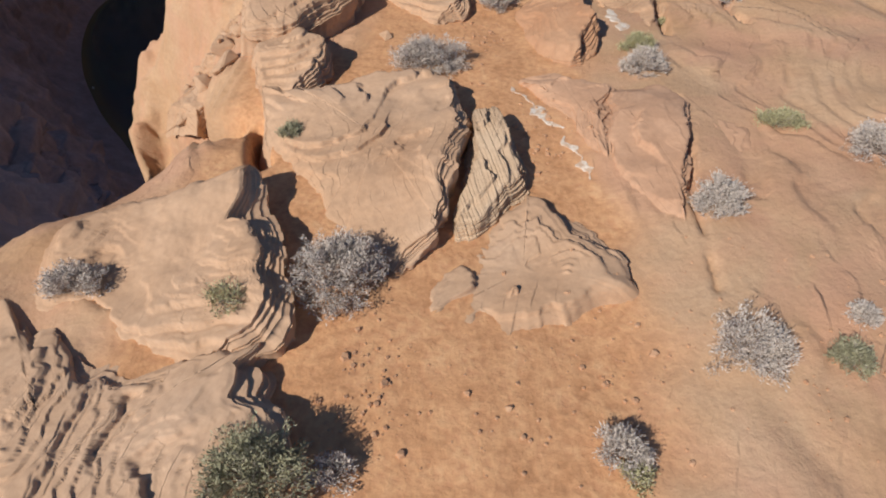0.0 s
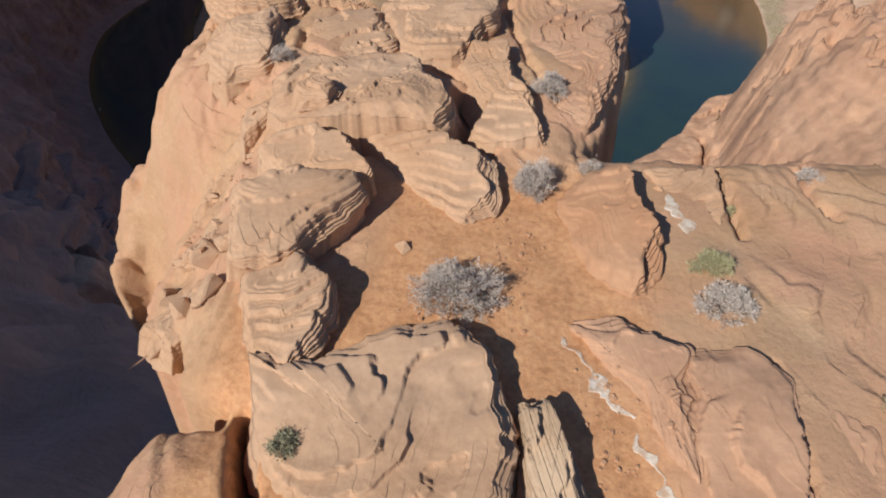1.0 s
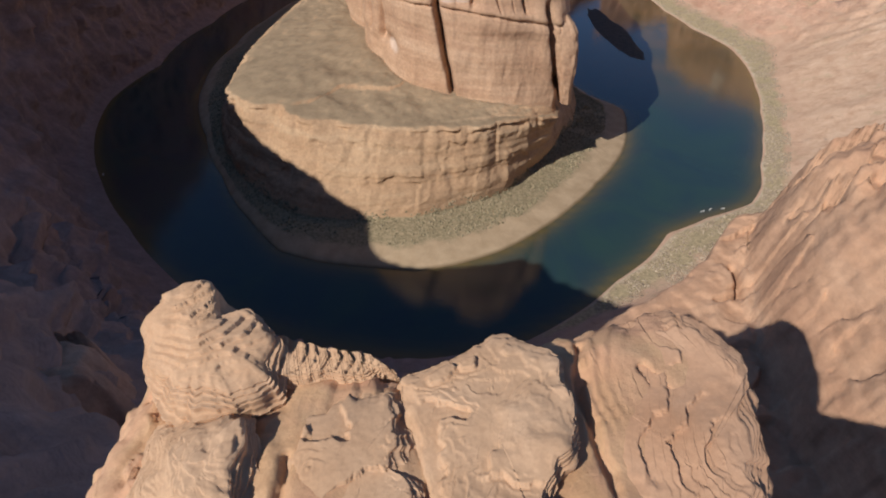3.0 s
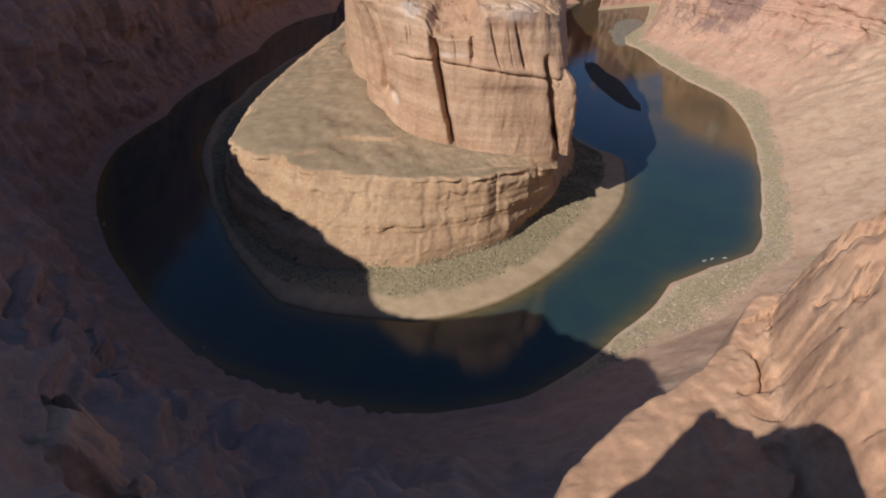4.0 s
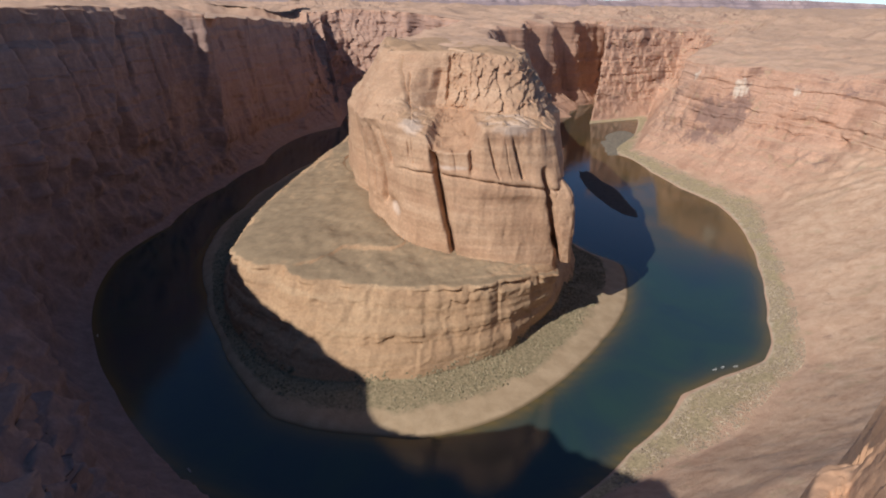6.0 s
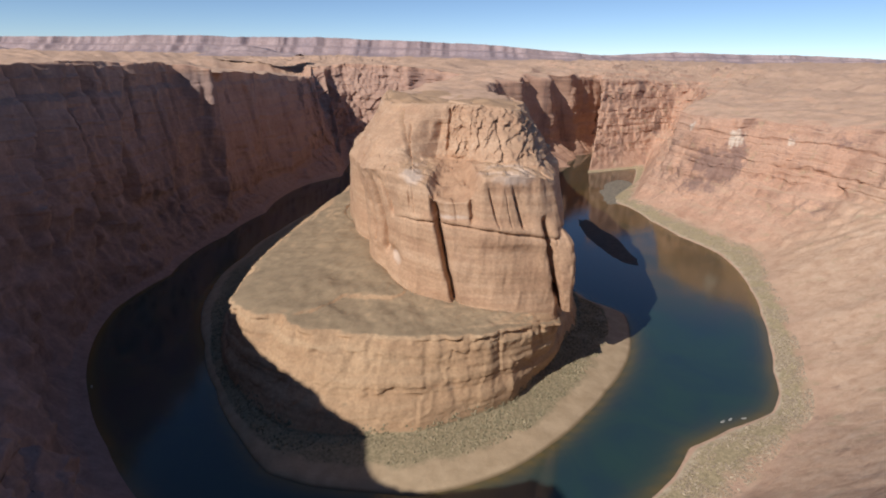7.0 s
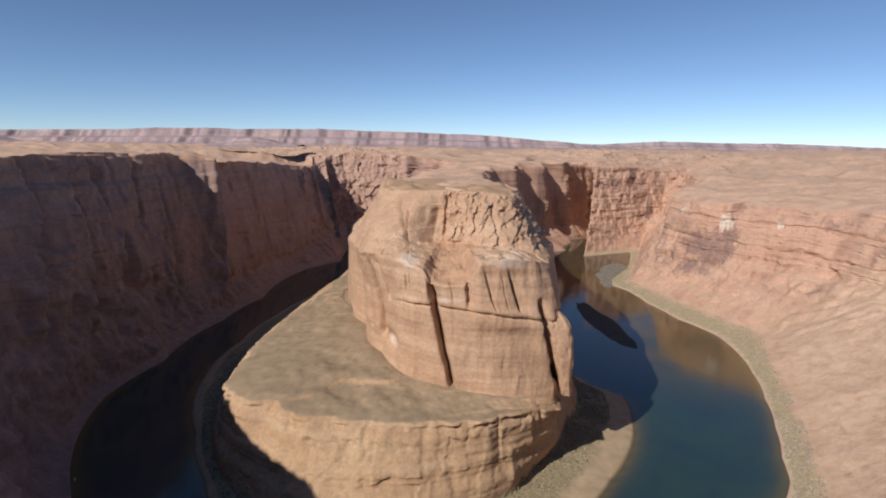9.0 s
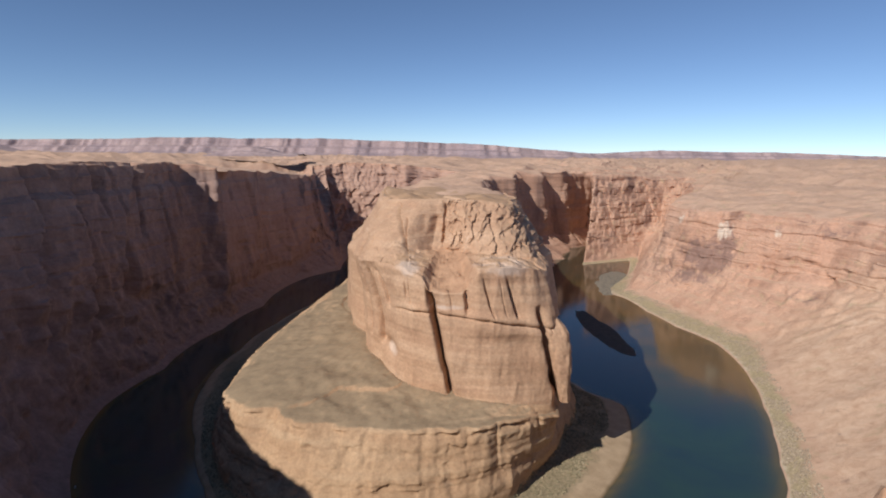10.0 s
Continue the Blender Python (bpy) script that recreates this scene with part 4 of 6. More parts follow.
# ---- bars, weed beds and boats in the river ----
def low_bar(name, x, y, long, wide, turn, high, mat, label, category):
    th = np.linspace(0, 2 * np.pi, 97)[:-1]
    u = np.linspace(0.02, 1.0, 16)
    T, U = np.meshgrid(th, u, indexing="ij")
    edge = 1 + 0.22 * fbm(np.cos(T) * 1.6, np.sin(T) * 1.6, x * 0.01, 3)
    a, b = U * edge * long * np.cos(T), U * edge * wide * np.sin(T)
    c, d = math.cos(radians(turn)), math.sin(radians(turn))
    Z = high * (1 - U ** 2) - 0.5 * U ** 4 + 0.15 * high * fbm(a / 8, b / 8, 0.3, 3)
    ob = sheet(name, a * c - b * d, a * d + b * c, Z, mat, closed=True)
    ob.location = (x, y, 0)
    return tagged(ob, label, category, kind="structure")


def bar_material(name, stops):
    m, nt, sh = material(name)
    vec = coords(nt)
    link(nt, ramp(nt, noise_tex(nt, vec, 0.12, 8, 0.7), stops), sh.inputs["Base Color"])
    sh.inputs["Roughness"].default_value = 0.8
    bump(nt, sh, noise_tex(nt, vec, 0.5, 6, 0.6), 0.4, 0.7)
    return m


DARK_BAR = bar_material("dark_wet_gravel", [(0.35, (0.03, 0.032, 0.03)), (0.55, (0.07, 0.066, 0.055)), (0.75, (0.12, 0.105, 0.085))])
PALE_BAR = bar_material("grey_gravel", [(0.35, (0.13, 0.11, 0.08)), (0.55, (0.24, 0.2, 0.15)), (0.75, (0.38, 0.32, 0.24))])
low_bar("gravel_bar", 281, 1022, 165, 30, 95, 0.6, DARK_BAR, "dark wet gravel bar lying low in the river", "gravel bar")
low_bar("gravel_spit", 425, 1440, 150, 58, 72, 2.0, PALE_BAR, "grey gravel spit below the far headland", "gravel bar")

HULL = bar_material("white_boat_paint", [(0.3, (0.42, 0.42, 0.41)), (0.7, (0.62, 0.62, 0.6))])
DECK = bar_material("grey_boat_deck", [(0.3, (0.2, 0.2, 0.2)), (0.7, (0.4, 0.39, 0.37))])


def boat(x, y, turn):
    base = new("boat")
    base.matrix_world = pose(x, y, 0, 0, 0, turn) @ Matrix.Scale(0.7, 4)
    bm = bmesh.new()
    rows = [(-3.2, 0.9, 0.7), (-1.5, 1.1, 0.7), (0.8, 1.1, 0.75), (2.4, 0.7, 0.9), (3.4, 0.08, 1.05)]
    rings = [[bm.verts.new(v) for v in ((px, -w, h), (px, -w * 0.7, -0.25), (px, w * 0.7, -0.25), (px, w, h))] for px, w, h in rows]
    for p, q in zip(rings, rings[1:]):
        for k in range(3):
            bm.faces.new((p[k], p[k + 1], q[k + 1], q[k]))
    bm.faces.new(rings[0])
    part("hull", bm, HULL, base)
    bm = bmesh.new()
    bmesh.ops.create_cube(bm, size=1.0, matrix=Matrix.Translation((-0.4, 0, 0.42)) @ Matrix.Diagonal((5.0, 1.7, 0.12, 1)))
    bmesh.ops.bevel(bm, geom=bm.edges[:], offset=0.03, segments=1, affect="EDGES")
    part("deck", bm, DECK, base)
    bm = bmesh.new()
    bmesh.ops.create_cube(bm, size=1.0, matrix=Matrix.Translation((0.5, 0, 0.9)) @ Matrix.Diagonal((1.0, 0.9, 0.8, 1)))
    bmesh.ops.bevel(bm, geom=bm.edges[:], offset=0.08, segments=2, affect="EDGES")
    part("console", bm, HULL, base)
    return tagged(base, "small white open boat moored by the bank", "boat", "boats on the river")


for x, y, turn in ((250, 466, 20), (259, 470, 35), (272, 472, 10), (-183, 326, 140), (-349, 500, 120)):
    boat(x, y, turn)

# ---- the rim where the camera starts: a rock tongue over the drop ----
# points from x -24 to -9: an unseen headland placed for its shadow
EDGE = [(-70, -8), (-40, -16), (-24, -8.5), (-18, -5.4), (-13, -4.0), (-10.4, -4.6), (-9.4, -6.4), (-9.6, -9.5), (-5.2, -9.5), (-4.5, -8.0), (-4.2, -6.9), (-3.6, -5.8), (-2.8, -5.15), (-2.4, -4.85), (-1.45, -4.65), (-1.35, -4.3), (-1.75, -3.8), (-2.3, -3.3), (-2.8, -2.5), (-3.6, -2.1), (-4.5, -1.1), (-4.9, 0.0), (-4.8, 0.8), (-4.8, 2.8), (-5.5, 4.8), (-6.15, 6.0), (-6.5, 7.2), (-6.4, 8.6), (-6.15, 10.2), (-5.3, 10.8), (-3.4, 9.9), (-2.7, 9.5), (-0.6, 9.1),
        (1.5, 9.8), (3.1, 10.3), (5.5, 11.2), (6.8, 10.0), (6.4, 8.4), (5.7, 5.6), (5.25, 4.3), (4.6, 3), (4.2, 2.0), (5.5, 1.85), (8.4, 1.85), (11, 1.9), (16, 2), (24, 0), (34, -6), (60, -20), (60, -80), (-70, -80)]


def worn_beds(x, y, z, steep, seed, size=1.0):
    """What wear leaves of thin dipping beds on a lumpy surface: curling treads that end in sharp drops towards steep."""
    c, d = math.cos(radians(steep)), math.sin(radians(steep))
    lumps = 0.13 * size * perlin(x / 1.7, y / 1.7, seed + 2.2) + 0.02 * size * perlin(x / 0.5, y / 0.5, seed + 6.1)
    h = z + lumps - 0.2 * (x * c + y * d) + 0.3 * perlin(x / 2.4, y / 2.4, seed + 9.4)
    total = lumps
    for gap, lo, full in ((0.115, -0.4, 1.0), (0.038, -0.2, 0.9)):
        q = (h + 0.006 * fbm(x / 0.16, y / 0.16, seed, 2)) / gap + 0.37 * seed
        f = q - np.floor(q)
        tread = np.floor(q) + step(f, 0.88, 1.0) - q
        odd = 0.25 + 0.75 * np.abs(np.sin(np.floor(q + 0.07) * 5.7 + seed))
        here = step(perlin(x / 1.9 + gap * 90, y / 1.9, seed + 1.2), lo, lo + 0.3)
        total = total + full * gap * here * odd * (tread + 0.43)
    return total


def rim_height(x, y):
    """The floor of the rim between its outcrops."""
    z = 297.35 + 0.03 * (y + 10) + 0.05 * fbm(x / 3, y / 3, 0.5, 3)
    z = z + 0.2 * step(x, 4.0, 6.5) * step(-y, -1.7, 2.0) + 0.3 * step(y, 1.0, 6.0) * step(x, -5.2, -2.0)
    shelf = step(-x, 1.9, 5.2) * step(y, -7.5, -5.0) * step(-y, -6.2, -3.0) * step(x, -9.0, -8.0)
    # rise added on the unseen headland so its shadow reaches the flank
    headland = step(-x, 8.0, 9.5) * step(y, -12.0, -7.0)
    return z - 2.0 * shelf + 0.9 * headland


def rim_floor():
    xs = np.concatenate([-np.geomspace(60, 8.2, 110), np.arange(-8, 13, 0.07), np.geomspace(13.1, 58, 36)])
    ys = np.concatenate([np.linspace(-76, -13.5, 30), np.arange(-13.2, 12.4, 0.07), np.linspace(12.6, 24, 18)])
    X, Y = np.meshgrid(xs, ys, indexing="ij")
    d = outside(X, Y, EDGE) + 0.22 * fbm(X / 1.1, Y / 1.1, 0.1, 4)
    Z = rim_height(X, Y)
    rock = np.clip(step(X + 0.8 * fbm(X / 2, Y / 2, 3.3, 3), 4.4, 5.6) + step(-X, 1.6, 2.4) + step(Y, 0.5, 2.0) + step(Y, -2.2, -1.2) * step(-X, -0.8, 0.2), 0, 1)
    # worn beds on bare rock
    swirl = 0.55 * fbm(X / 4.5 + 0.4 * perlin(X / 2, Y / 2, 8.0), Y / 6, 5.0, 3) + 0.05 * X
    Z = Z + rock * (swirl * 0.3 + worn_beds(X, Y, swirl * 0.3, 5, 41.0, 0.45) * step(fbm(X / 3.2, Y / 3.2, 7.5, 2), -0.25, 0.15)) + 0.012 * fbm(X / 0.12, Y / 0.12, 2, 2) * (1 - rock)
    # crumbling flank
    flank = step(-X, 2.4, 3.2) * step(Y, -6.5, -5.0) * step(X, -9.4, -8.0)
    Z = Z + flank * (0.16 * fbm(X / 0.8, Y / 0.8, 4.1, 4) + 0.07 * np.sign(perlin(X / 0.5, Y / 0.5, 1.2)) * step(perlin(X / 1.2, Y / 1.2, 6.1), 0, 0.2) - 0.14 * np.clip(-2.6 - X, 0, 4))
    # the drop: rounded lip, then a bedded wall
    over = np.clip(d, 0, None)
    west = step(-X, 2.6, 4.2) * step(Y + 1.0 * (X + 3.6), -2.3, -1.7) * step(-Y, -10.4, -9.0)
    hollow = 0.5 * fbm(X / 1.6, Y / 1.6, 3.3, 3)
    cliff = 0.5 * np.minimum(over, 0.35) + 11.0 * np.clip(over - 0.3, 0, None)
    round_face = 1.3 * over + 0.8 * np.clip(over - 0.4, 0, None) + hollow * step(over, 0.1, 0.8) + 9.0 * np.clip(over - 3.6, 0, None)
    fall = cliff * (1 - west) + round_face * west
    Z = Z - np.minimum(fall, 75) - 0.12 * step(d, -0.5, 0.1)
    # clefts between the slabs
    for line, wide, deep in (([(3.3, 10.2), (3.15, 8.8), (3.4, 7.4), (3.55, 6.0), (3.9, 4.6)], 0.1, 0.2), ([(1.95, 4.3), (2.1, 3.2), (2.0, 2.2), (1.7, 1.6)], 0.3, 0.75), ([(-1.4, 1.95), (0.6, 1.98), (2.4, 1.9)], 0.16, 0.9),
                             ([(-1.3, -4.4), (-1.15, -4.9), (-0.95, -5.5)], 0.15, 1.2), ([(-2.6, 7.3), (-2.5, 6.3), (-1.6, 5.6)], 0.12, 0.2), ([(0.2, 8.2), (0.3, 6.6), (0.9, 5.6), (2.2, 4.6)], 0.12, 0.3), ([(4.6, 9.6), (5.3, 8.3), (5.2, 7.0), (4.8, 5.8)], 0.1, 0.25),
                             ([(7.45, 1.9), (7.3, 0.6), (7.2, -0.4)], 0.09, 0.4), ([(9.1, 1.9), (9.0, 0.6), (9.2, 0.0)], 0.08, 0.3), ([(6.5, -3.4), (6.35, -4.8), (6.05, -6.4), (5.9, -8.2)], 0.07, 0.12)):
        Z = Z - deep * np.exp(-((to_line(X, Y, line) + 0.08 * fbm(X / 0.5, Y / 0.5, 1.7, 3)) / wide) ** 4) * (d < 0.1)
    ob = sheet("rim_rock", X, Y, Z, RIM_FLOOR, attributes=[("rock", rock)])
    return tagged(ob, "orange sandstone rim with drifted red sand above the canyon", "rock ledge", kind="structure")


def rim_floor_material():
    m = sandstone("rim_floor", 0.35, (0.69, 0.47, 0.305), (0.605, 0.378, 0.22), (0.515, 0.29, 0.152), stain=0.1, band=0.3, relief=0.06, laminae=0.03, floor=True, weave=((1.3, -0.5, 2.5, 9.0), (2.6, -1.0, 5.0, 18.0)))
    nt = m.node_tree
    sh = nt.nodes["Principled BSDF"]
    stone = sh.inputs["Base Color"].links[0].from_socket
    vec = coords(nt)
    soil = ramp(nt, noise_tex(nt, vec, 2.2, 8, 0.7), [(0.3, (0.47, 0.235, 0.112)), (0.55, (0.6, 0.32, 0.162)), (0.75, (0.66, 0.38, 0.205))])
    clods = noise_tex(nt, vec, 9.0, 5, 0.6)
    soil = mix(nt, 0.35, soil, ramp(nt, clods, [(0.35, (0.3, 0.27, 0.25)), (0.6, (0.7, 0.68, 0.66))]), "OVERLAY")
    rosy = mix(nt, grey(nt, noise_tex(nt, vec, 0.45, 5, 0.6, 0.6), 0.42, 0.62), stone, mix(nt, 0.6, stone, (0.56, 0.3, 0.19)))
    colour = mix(nt, attribute(nt, "rock"), soil, rosy)
    link(nt, colour, sh.inputs["Base Color"])
    bump(nt, sh, clods, 0.025, 0.8)
    return m


RIM_FLOOR = rim_floor_material()
rim_floor()

ROCK_GREY = sandstone("grey_bedded_sandstone", 0.22, (0.72, 0.54, 0.38), (0.62, 0.44, 0.29), (0.48, 0.32, 0.2), stain=0.1, band=0.5, relief=0.08, laminae=0.05, weave=((7.5, 1.6, 1.5, 5.0), (17.0, 3.5, 3.0, 9.0)), cover=0.2)
ROCK_LEAN = sandstone("leaning_bed_sandstone", 0.35, (0.7, 0.475, 0.32), (0.62, 0.395, 0.245), (0.52, 0.305, 0.175), stain=0.12, relief=0.07, laminae=0.08, weave=((4.5, 1.0, 1.0, 3.0), (9.0, 2.0, 2.0, 6.0)), cover=0.2)
ROCK_FOLD = sandstone("folded_sandstone", 0.35, (0.7, 0.475, 0.32), (0.62, 0.395, 0.245), (0.52, 0.305, 0.175), stain=0.12, relief=0.07, laminae=0.02, weave=((1.7, -0.7, 9.0, 7.5), (3.4, -1.4, 18.0, 15.0)))
RIM_ROSY = sandstone("rosy_slickrock", 0.35, (0.68, 0.44, 0.295), (0.6, 0.355, 0.22), (0.52, 0.285, 0.165), stain=0.08, band=0.3, relief=0.06, laminae=0.02)
ROCK_RED = sandstone("rusty_sandstone", 0.5, (0.66, 0.43, 0.275), (0.58, 0.335, 0.195), (0.5, 0.235, 0.115), stain=0.1, band=0.3, relief=0.07, laminae=0.02)


def outcrop(label, pts, ledges=5, steep=0, spread=75, dome=0.06, bed=0.06, tread=0.1, seed=1, mat=None, wild=0.05, eye=None, lip=0.6, beds=1.0):
    """A tilted slab of rock. pts: its outline (x, y, height over 297); towards steep, in degrees and over that spread, it ends in ledges of thin beds and a sheer edge; elsewhere it dips into the ground."""
    p = np.array(pts, float)
    q = np.vstack([p, p[:1]])
    run = np.concatenate([[0], np.cumsum(np.hypot(*(q[1:, :2] - q[:-1, :2]).T))])
    n = int(np.clip(run[-1] / 0.04, 150, 360))
    s = np.linspace(0, run[-1], n + 1)[:-1]
    ex, ey, eh = (np.interp(s, run, q[:, k]) for k in range(3))
    soften = lambda v, times: v if times == 0 else soften((np.roll(v, 1) + 2 * v + np.roll(v, -1)) / 4, times - 1)
    ex, ey, eh = soften(ex, 5), soften(ey, 5), soften(eh, 12)
    cx, cy = eye or (ex.mean(), ey.mean())
    tx, ty = np.roll(ex, -1) - np.roll(ex, 1), np.roll(ey, -1) - np.roll(ey, 1)
    sign = np.sign(np.sum(ex * np.roll(ey, -1) - ey * np.roll(ex, -1)))
    size = np.hypot(tx, ty) + 1e-9
    nx, ny = sign * ty / size, -sign * tx / size
    rough = 0.09 * fbm(ex / 0.9, ey / 0.9, seed, 4) + 0.018 * np.sign(perlin(ex / 0.4, ey / 0.4, seed)) + 0.007 * perlin(ex / 0.12, ey / 0.12, seed)
    sx, sy = ex, ey
    ex, ey = ex + nx * rough, ey + ny * rough
    turn = np.abs((np.degrees(np.arctan2(soften(ny, 30), soften(nx, 30))) - steep + 180) % 360 - 180)
    sheer = step(-turn, -spread - 25, -spread + 15)
    plane = np.linalg.lstsq(np.c_[np.ones(n), ex - cx, ey - cy], eh, rcond=None)[0]
    level = lambda x, y: plane[0] + plane[1] * (x - cx) + plane[2] * (y - cy)
    rest = soften(eh - level(ex, ey), 70)
    dist = np.hypot(ex - cx, ey - cy)
    dx, dy = (ex - cx) / dist, (ey - cy) / dist
    treads = [tread * sheer * np.clip(0.55 + 1.4 * fbm(sx / 1.2 + 3.3 * k, sy / 1.2, seed + 7.7 * k, 2), 0, 2.2) for k in range(ledges)]
    total = sum(treads) + 1e-6
    squeeze = np.minimum(1, 0.5 * dist / total)
    inner = dist - total * squeeze
    u = np.concatenate([np.linspace(0.004, 0.94, int(np.clip(dist.max() / 0.042, 34, 84))), np.linspace(0.955, 1, 5)])[None, :]
    X, Y = cx + (dx * inner)[:, None] * u, cy + (dy * inner)[:, None] * u
    lumps = wild * (1.4 * fbm(X / 1.5, Y / 1.5, seed + 0.5, 3) + 0.25 * fbm(X / 0.3, Y / 0.3, seed + 2.5, 3))
    fall = (1 - sheer)[:, None] * 0.12 * step(u, 0.8, 1.0) + 0.02 * step(u, 0.95, 1.0)
    Z = level(X, Y) + rest[:, None] * u ** 2 + dome * (1 - u ** 2) + lumps - fall
    Z = Z + worn_beds(X, Y, Z, steep, seed, beds) * (1 - 0.6 * u ** 8)
    Xs, Ys, Zs = [X], [Y], [Z]
    r, z = inner, Z[:, -1]
    for k in range(ledges):
        drop = bed * (0.35 + 1.3 * (0.5 + 0.5 * math.sin(12.9 * k + seed * 3.1))) * sheer * np.clip(0.8 + 0.8 * perlin(sx / 1.3, sy / 1.3, seed + 3.1 * k), 0.1, 2)
        wide = treads[k] * squeeze
        for dr, dz in ((0.006, -0.5), (-0.008, -1.0), (0.5, -1.02), (1.0, -1.08)):
            rr = r + (dr if abs(dr) < 0.1 else wide * dr)
            Xs.append((cx + dx * rr)[:, None])
            Ys.append((cy + dy * rr)[:, None])
            Zs.append((z + drop * dz)[:, None])
        r, z = r + wide, z + drop * -1.08
    k = np.linspace(0.03, 1, 11)[None, :]
    foot = np.minimum(z - 0.3, rim_height(ex, ey) - 297 - lip)[:, None]
    side = z[:, None] + (foot - z[:, None]) * k
    tilted = side - 0.15 * plane[1] * ex[:, None] + 0.05 * fbm(ex[:, None], ey[:, None], seed, 2)
    out = np.sign(perlin(seed + 0.5, 0.5, tilted / 0.08)) * 0.02 + perlin(seed + 3.5, 0.5, tilted / 0.22) * 0.07 + 0.05 * fbm(ex[:, None] / 0.4, ey[:, None] / 0.4, side / 0.4, 3)
    rr = r[:, None] + (out - 0.1 * k) * sheer[:, None] + (1 - sheer)[:, None] * 0.25 * k
    base = float(rim_height(np.array(cx), np.array(cy)))
    ob = new("rock_outcrop")
    ob.location = (cx, cy, base)
    # the cap, each bed below it and the foot, each closed onto the one above
    pieces = [("cap", Xs[0], Ys[0], Zs[0])]
    last = [a[:, -1:] for a in (Xs[0], Ys[0], Zs[0])]
    for k in range(ledges):
        rows = [np.concatenate([last[j]] + [A[1 + 4 * k + i] for i in range(4)], 1) for j, A in enumerate((Xs, Ys, Zs))]
        pieces.append(("bed", *rows))
        last = [a[:, -1:] for a in rows]
    foot_rows = (cx + dx[:, None] * rr, cy + dy[:, None] * rr, side)
    pieces.append(("foot", *(np.concatenate([last[j], foot_rows[j]], 1) for j in range(3))))
    for name, X, Y, Z in pieces:
        if sign < 0:
            X, Y, Z = X[::-1], Y[::-1], Z[::-1]
        sheet(name, X - cx, Y - cy, Z + 297 - base, mat or ROCK_NEAR, closed=True, parent=ob)
    return tagged(ob, label, "rock", "outcrops on the rim")


outcrop("long tilted sandstone slab with a sheer ledged edge", [(-3.6, -7.1, 0.45), (-2.85, -6.76, 0.6), (-1.69, -6.4, 0.85), (-0.76, -6.16, 1.1), (-0.46, -6.89, 1.1), (-0.12, -7.56, 1.05), (0.2, -8.5, 1.0), (0.35, -9.3, 0.9), (-0.6, -9.7, 0.6), (-1.78, -9.2, 0.4), (-3.3, -8.6, 0.3), (-3.7, -7.7, 0.3)],
        6, -5, 75, 0.02, 0.07, 0.1, 1, mat=ROCK_FOLD, wild=0.07)
outcrop("low sandstone ledge cut by many thin curved beds", [(-3.9, -8.3, 0.3), (-2.4, -8.8, 0.45), (-0.8, -9.3, 0.65), (0.3, -9.2, 0.82), (0.62, -9.9, 0.82), (0.95, -10.7, 0.78), (0.7, -11.5, 0.7), (0.2, -12.3, 0.6), (-2, -12.9, 0.3), (-4.3, -12.2, 0.15)],
        9, 0, 75, 0.02, 0.055, 0.2, 2, mat=ROCK_FOLD, wild=0.06)
outcrop("broad smooth tilted sandstone slab over a deep shadow", [(-1.45, -3.42, 0.9), (-0.38, -3.69, 0.95), (0.05, -3.3, 0.88), (0.73, -3.0, 0.85), (1.59, -2.8, 0.95), (2.24, -3.45, 1.1), (2.5, -4.47, 1.22), (2.44, -5.25, 1.22), (2.32, -6.16, 1.15), (2.19, -6.63, 1.05), (2.08, -7.4, 0.85), (1.57, -7.93, 0.55), (0.96, -8.04, 0.4), (0.27, -7.18, 0.4), (-0.03, -6.15, 0.42), (-0.51, -5.63, 0.45), (-0.95, -5.06, 0.62)],
        4, 0, 60, 0.04, 0.05, 0.09, 3, wild=0.05, eye=(1.0, -5.2))
outcrop("pale grey upright fin of many thin weathered beds", [(2.62, -4.2, 0.95), (3.05, -4.1, 0.95), (3.35, -5.04, 1.00), (3.58, -5.76, 0.90), (3.48, -6.14, 0.82), (3.07, -6.69, 0.72), (2.61, -7.22, 0.60), (2.3, -7.3, 0.60), (2.32, -6.73, 0.72), (2.45, -5.95, 0.80), (2.56, -4.95, 0.90)],
        7, 0, 200, 0.05, 0.035, 0.05, 4, ROCK_GREY, 0.06)
outcrop("fan of curved sandstone beds with a sharp tip", [(3.5, -6.06, 0.62), (3.8, -6.32, 0.62), (4.16, -6.71, 0.62), (4.45, -6.95, 0.62), (4.61, -7.29, 0.62), (4.77, -7.66, 0.6), (4.95, -8.1, 0.58), (4.7, -8.25, 0.5), (3.63, -8.7, 0.36), (2.6, -9.4, 0.3), (1.7, -8.9, 0.35), (2.0, -8.0, 0.42), (2.35, -7.33, 0.48), (3.0, -6.66, 0.55)],
        4, 35, 55, 0.18, 0.05, 0.12, 5, mat=ROCK_FOLD, wild=0.06, beds=1.5)
outcrop("low rosy slab crossed by a white mineral crust", [(3.49, -2.52, 0.65), (4.34, -2.5, 0.84), (5.32, -3.2, 0.96), (5.3, -3.98, 0.94), (5.15, -4.91, 0.84), (4.99, -5.47, 0.63), (4.71, -5.21, 0.55), (4.45, -4.2, 0.55), (4.0, -3.3, 0.57)], 3, 40, 60, 0.02, 0.035, 0.14, 6, RIM_ROSY, 0.04)
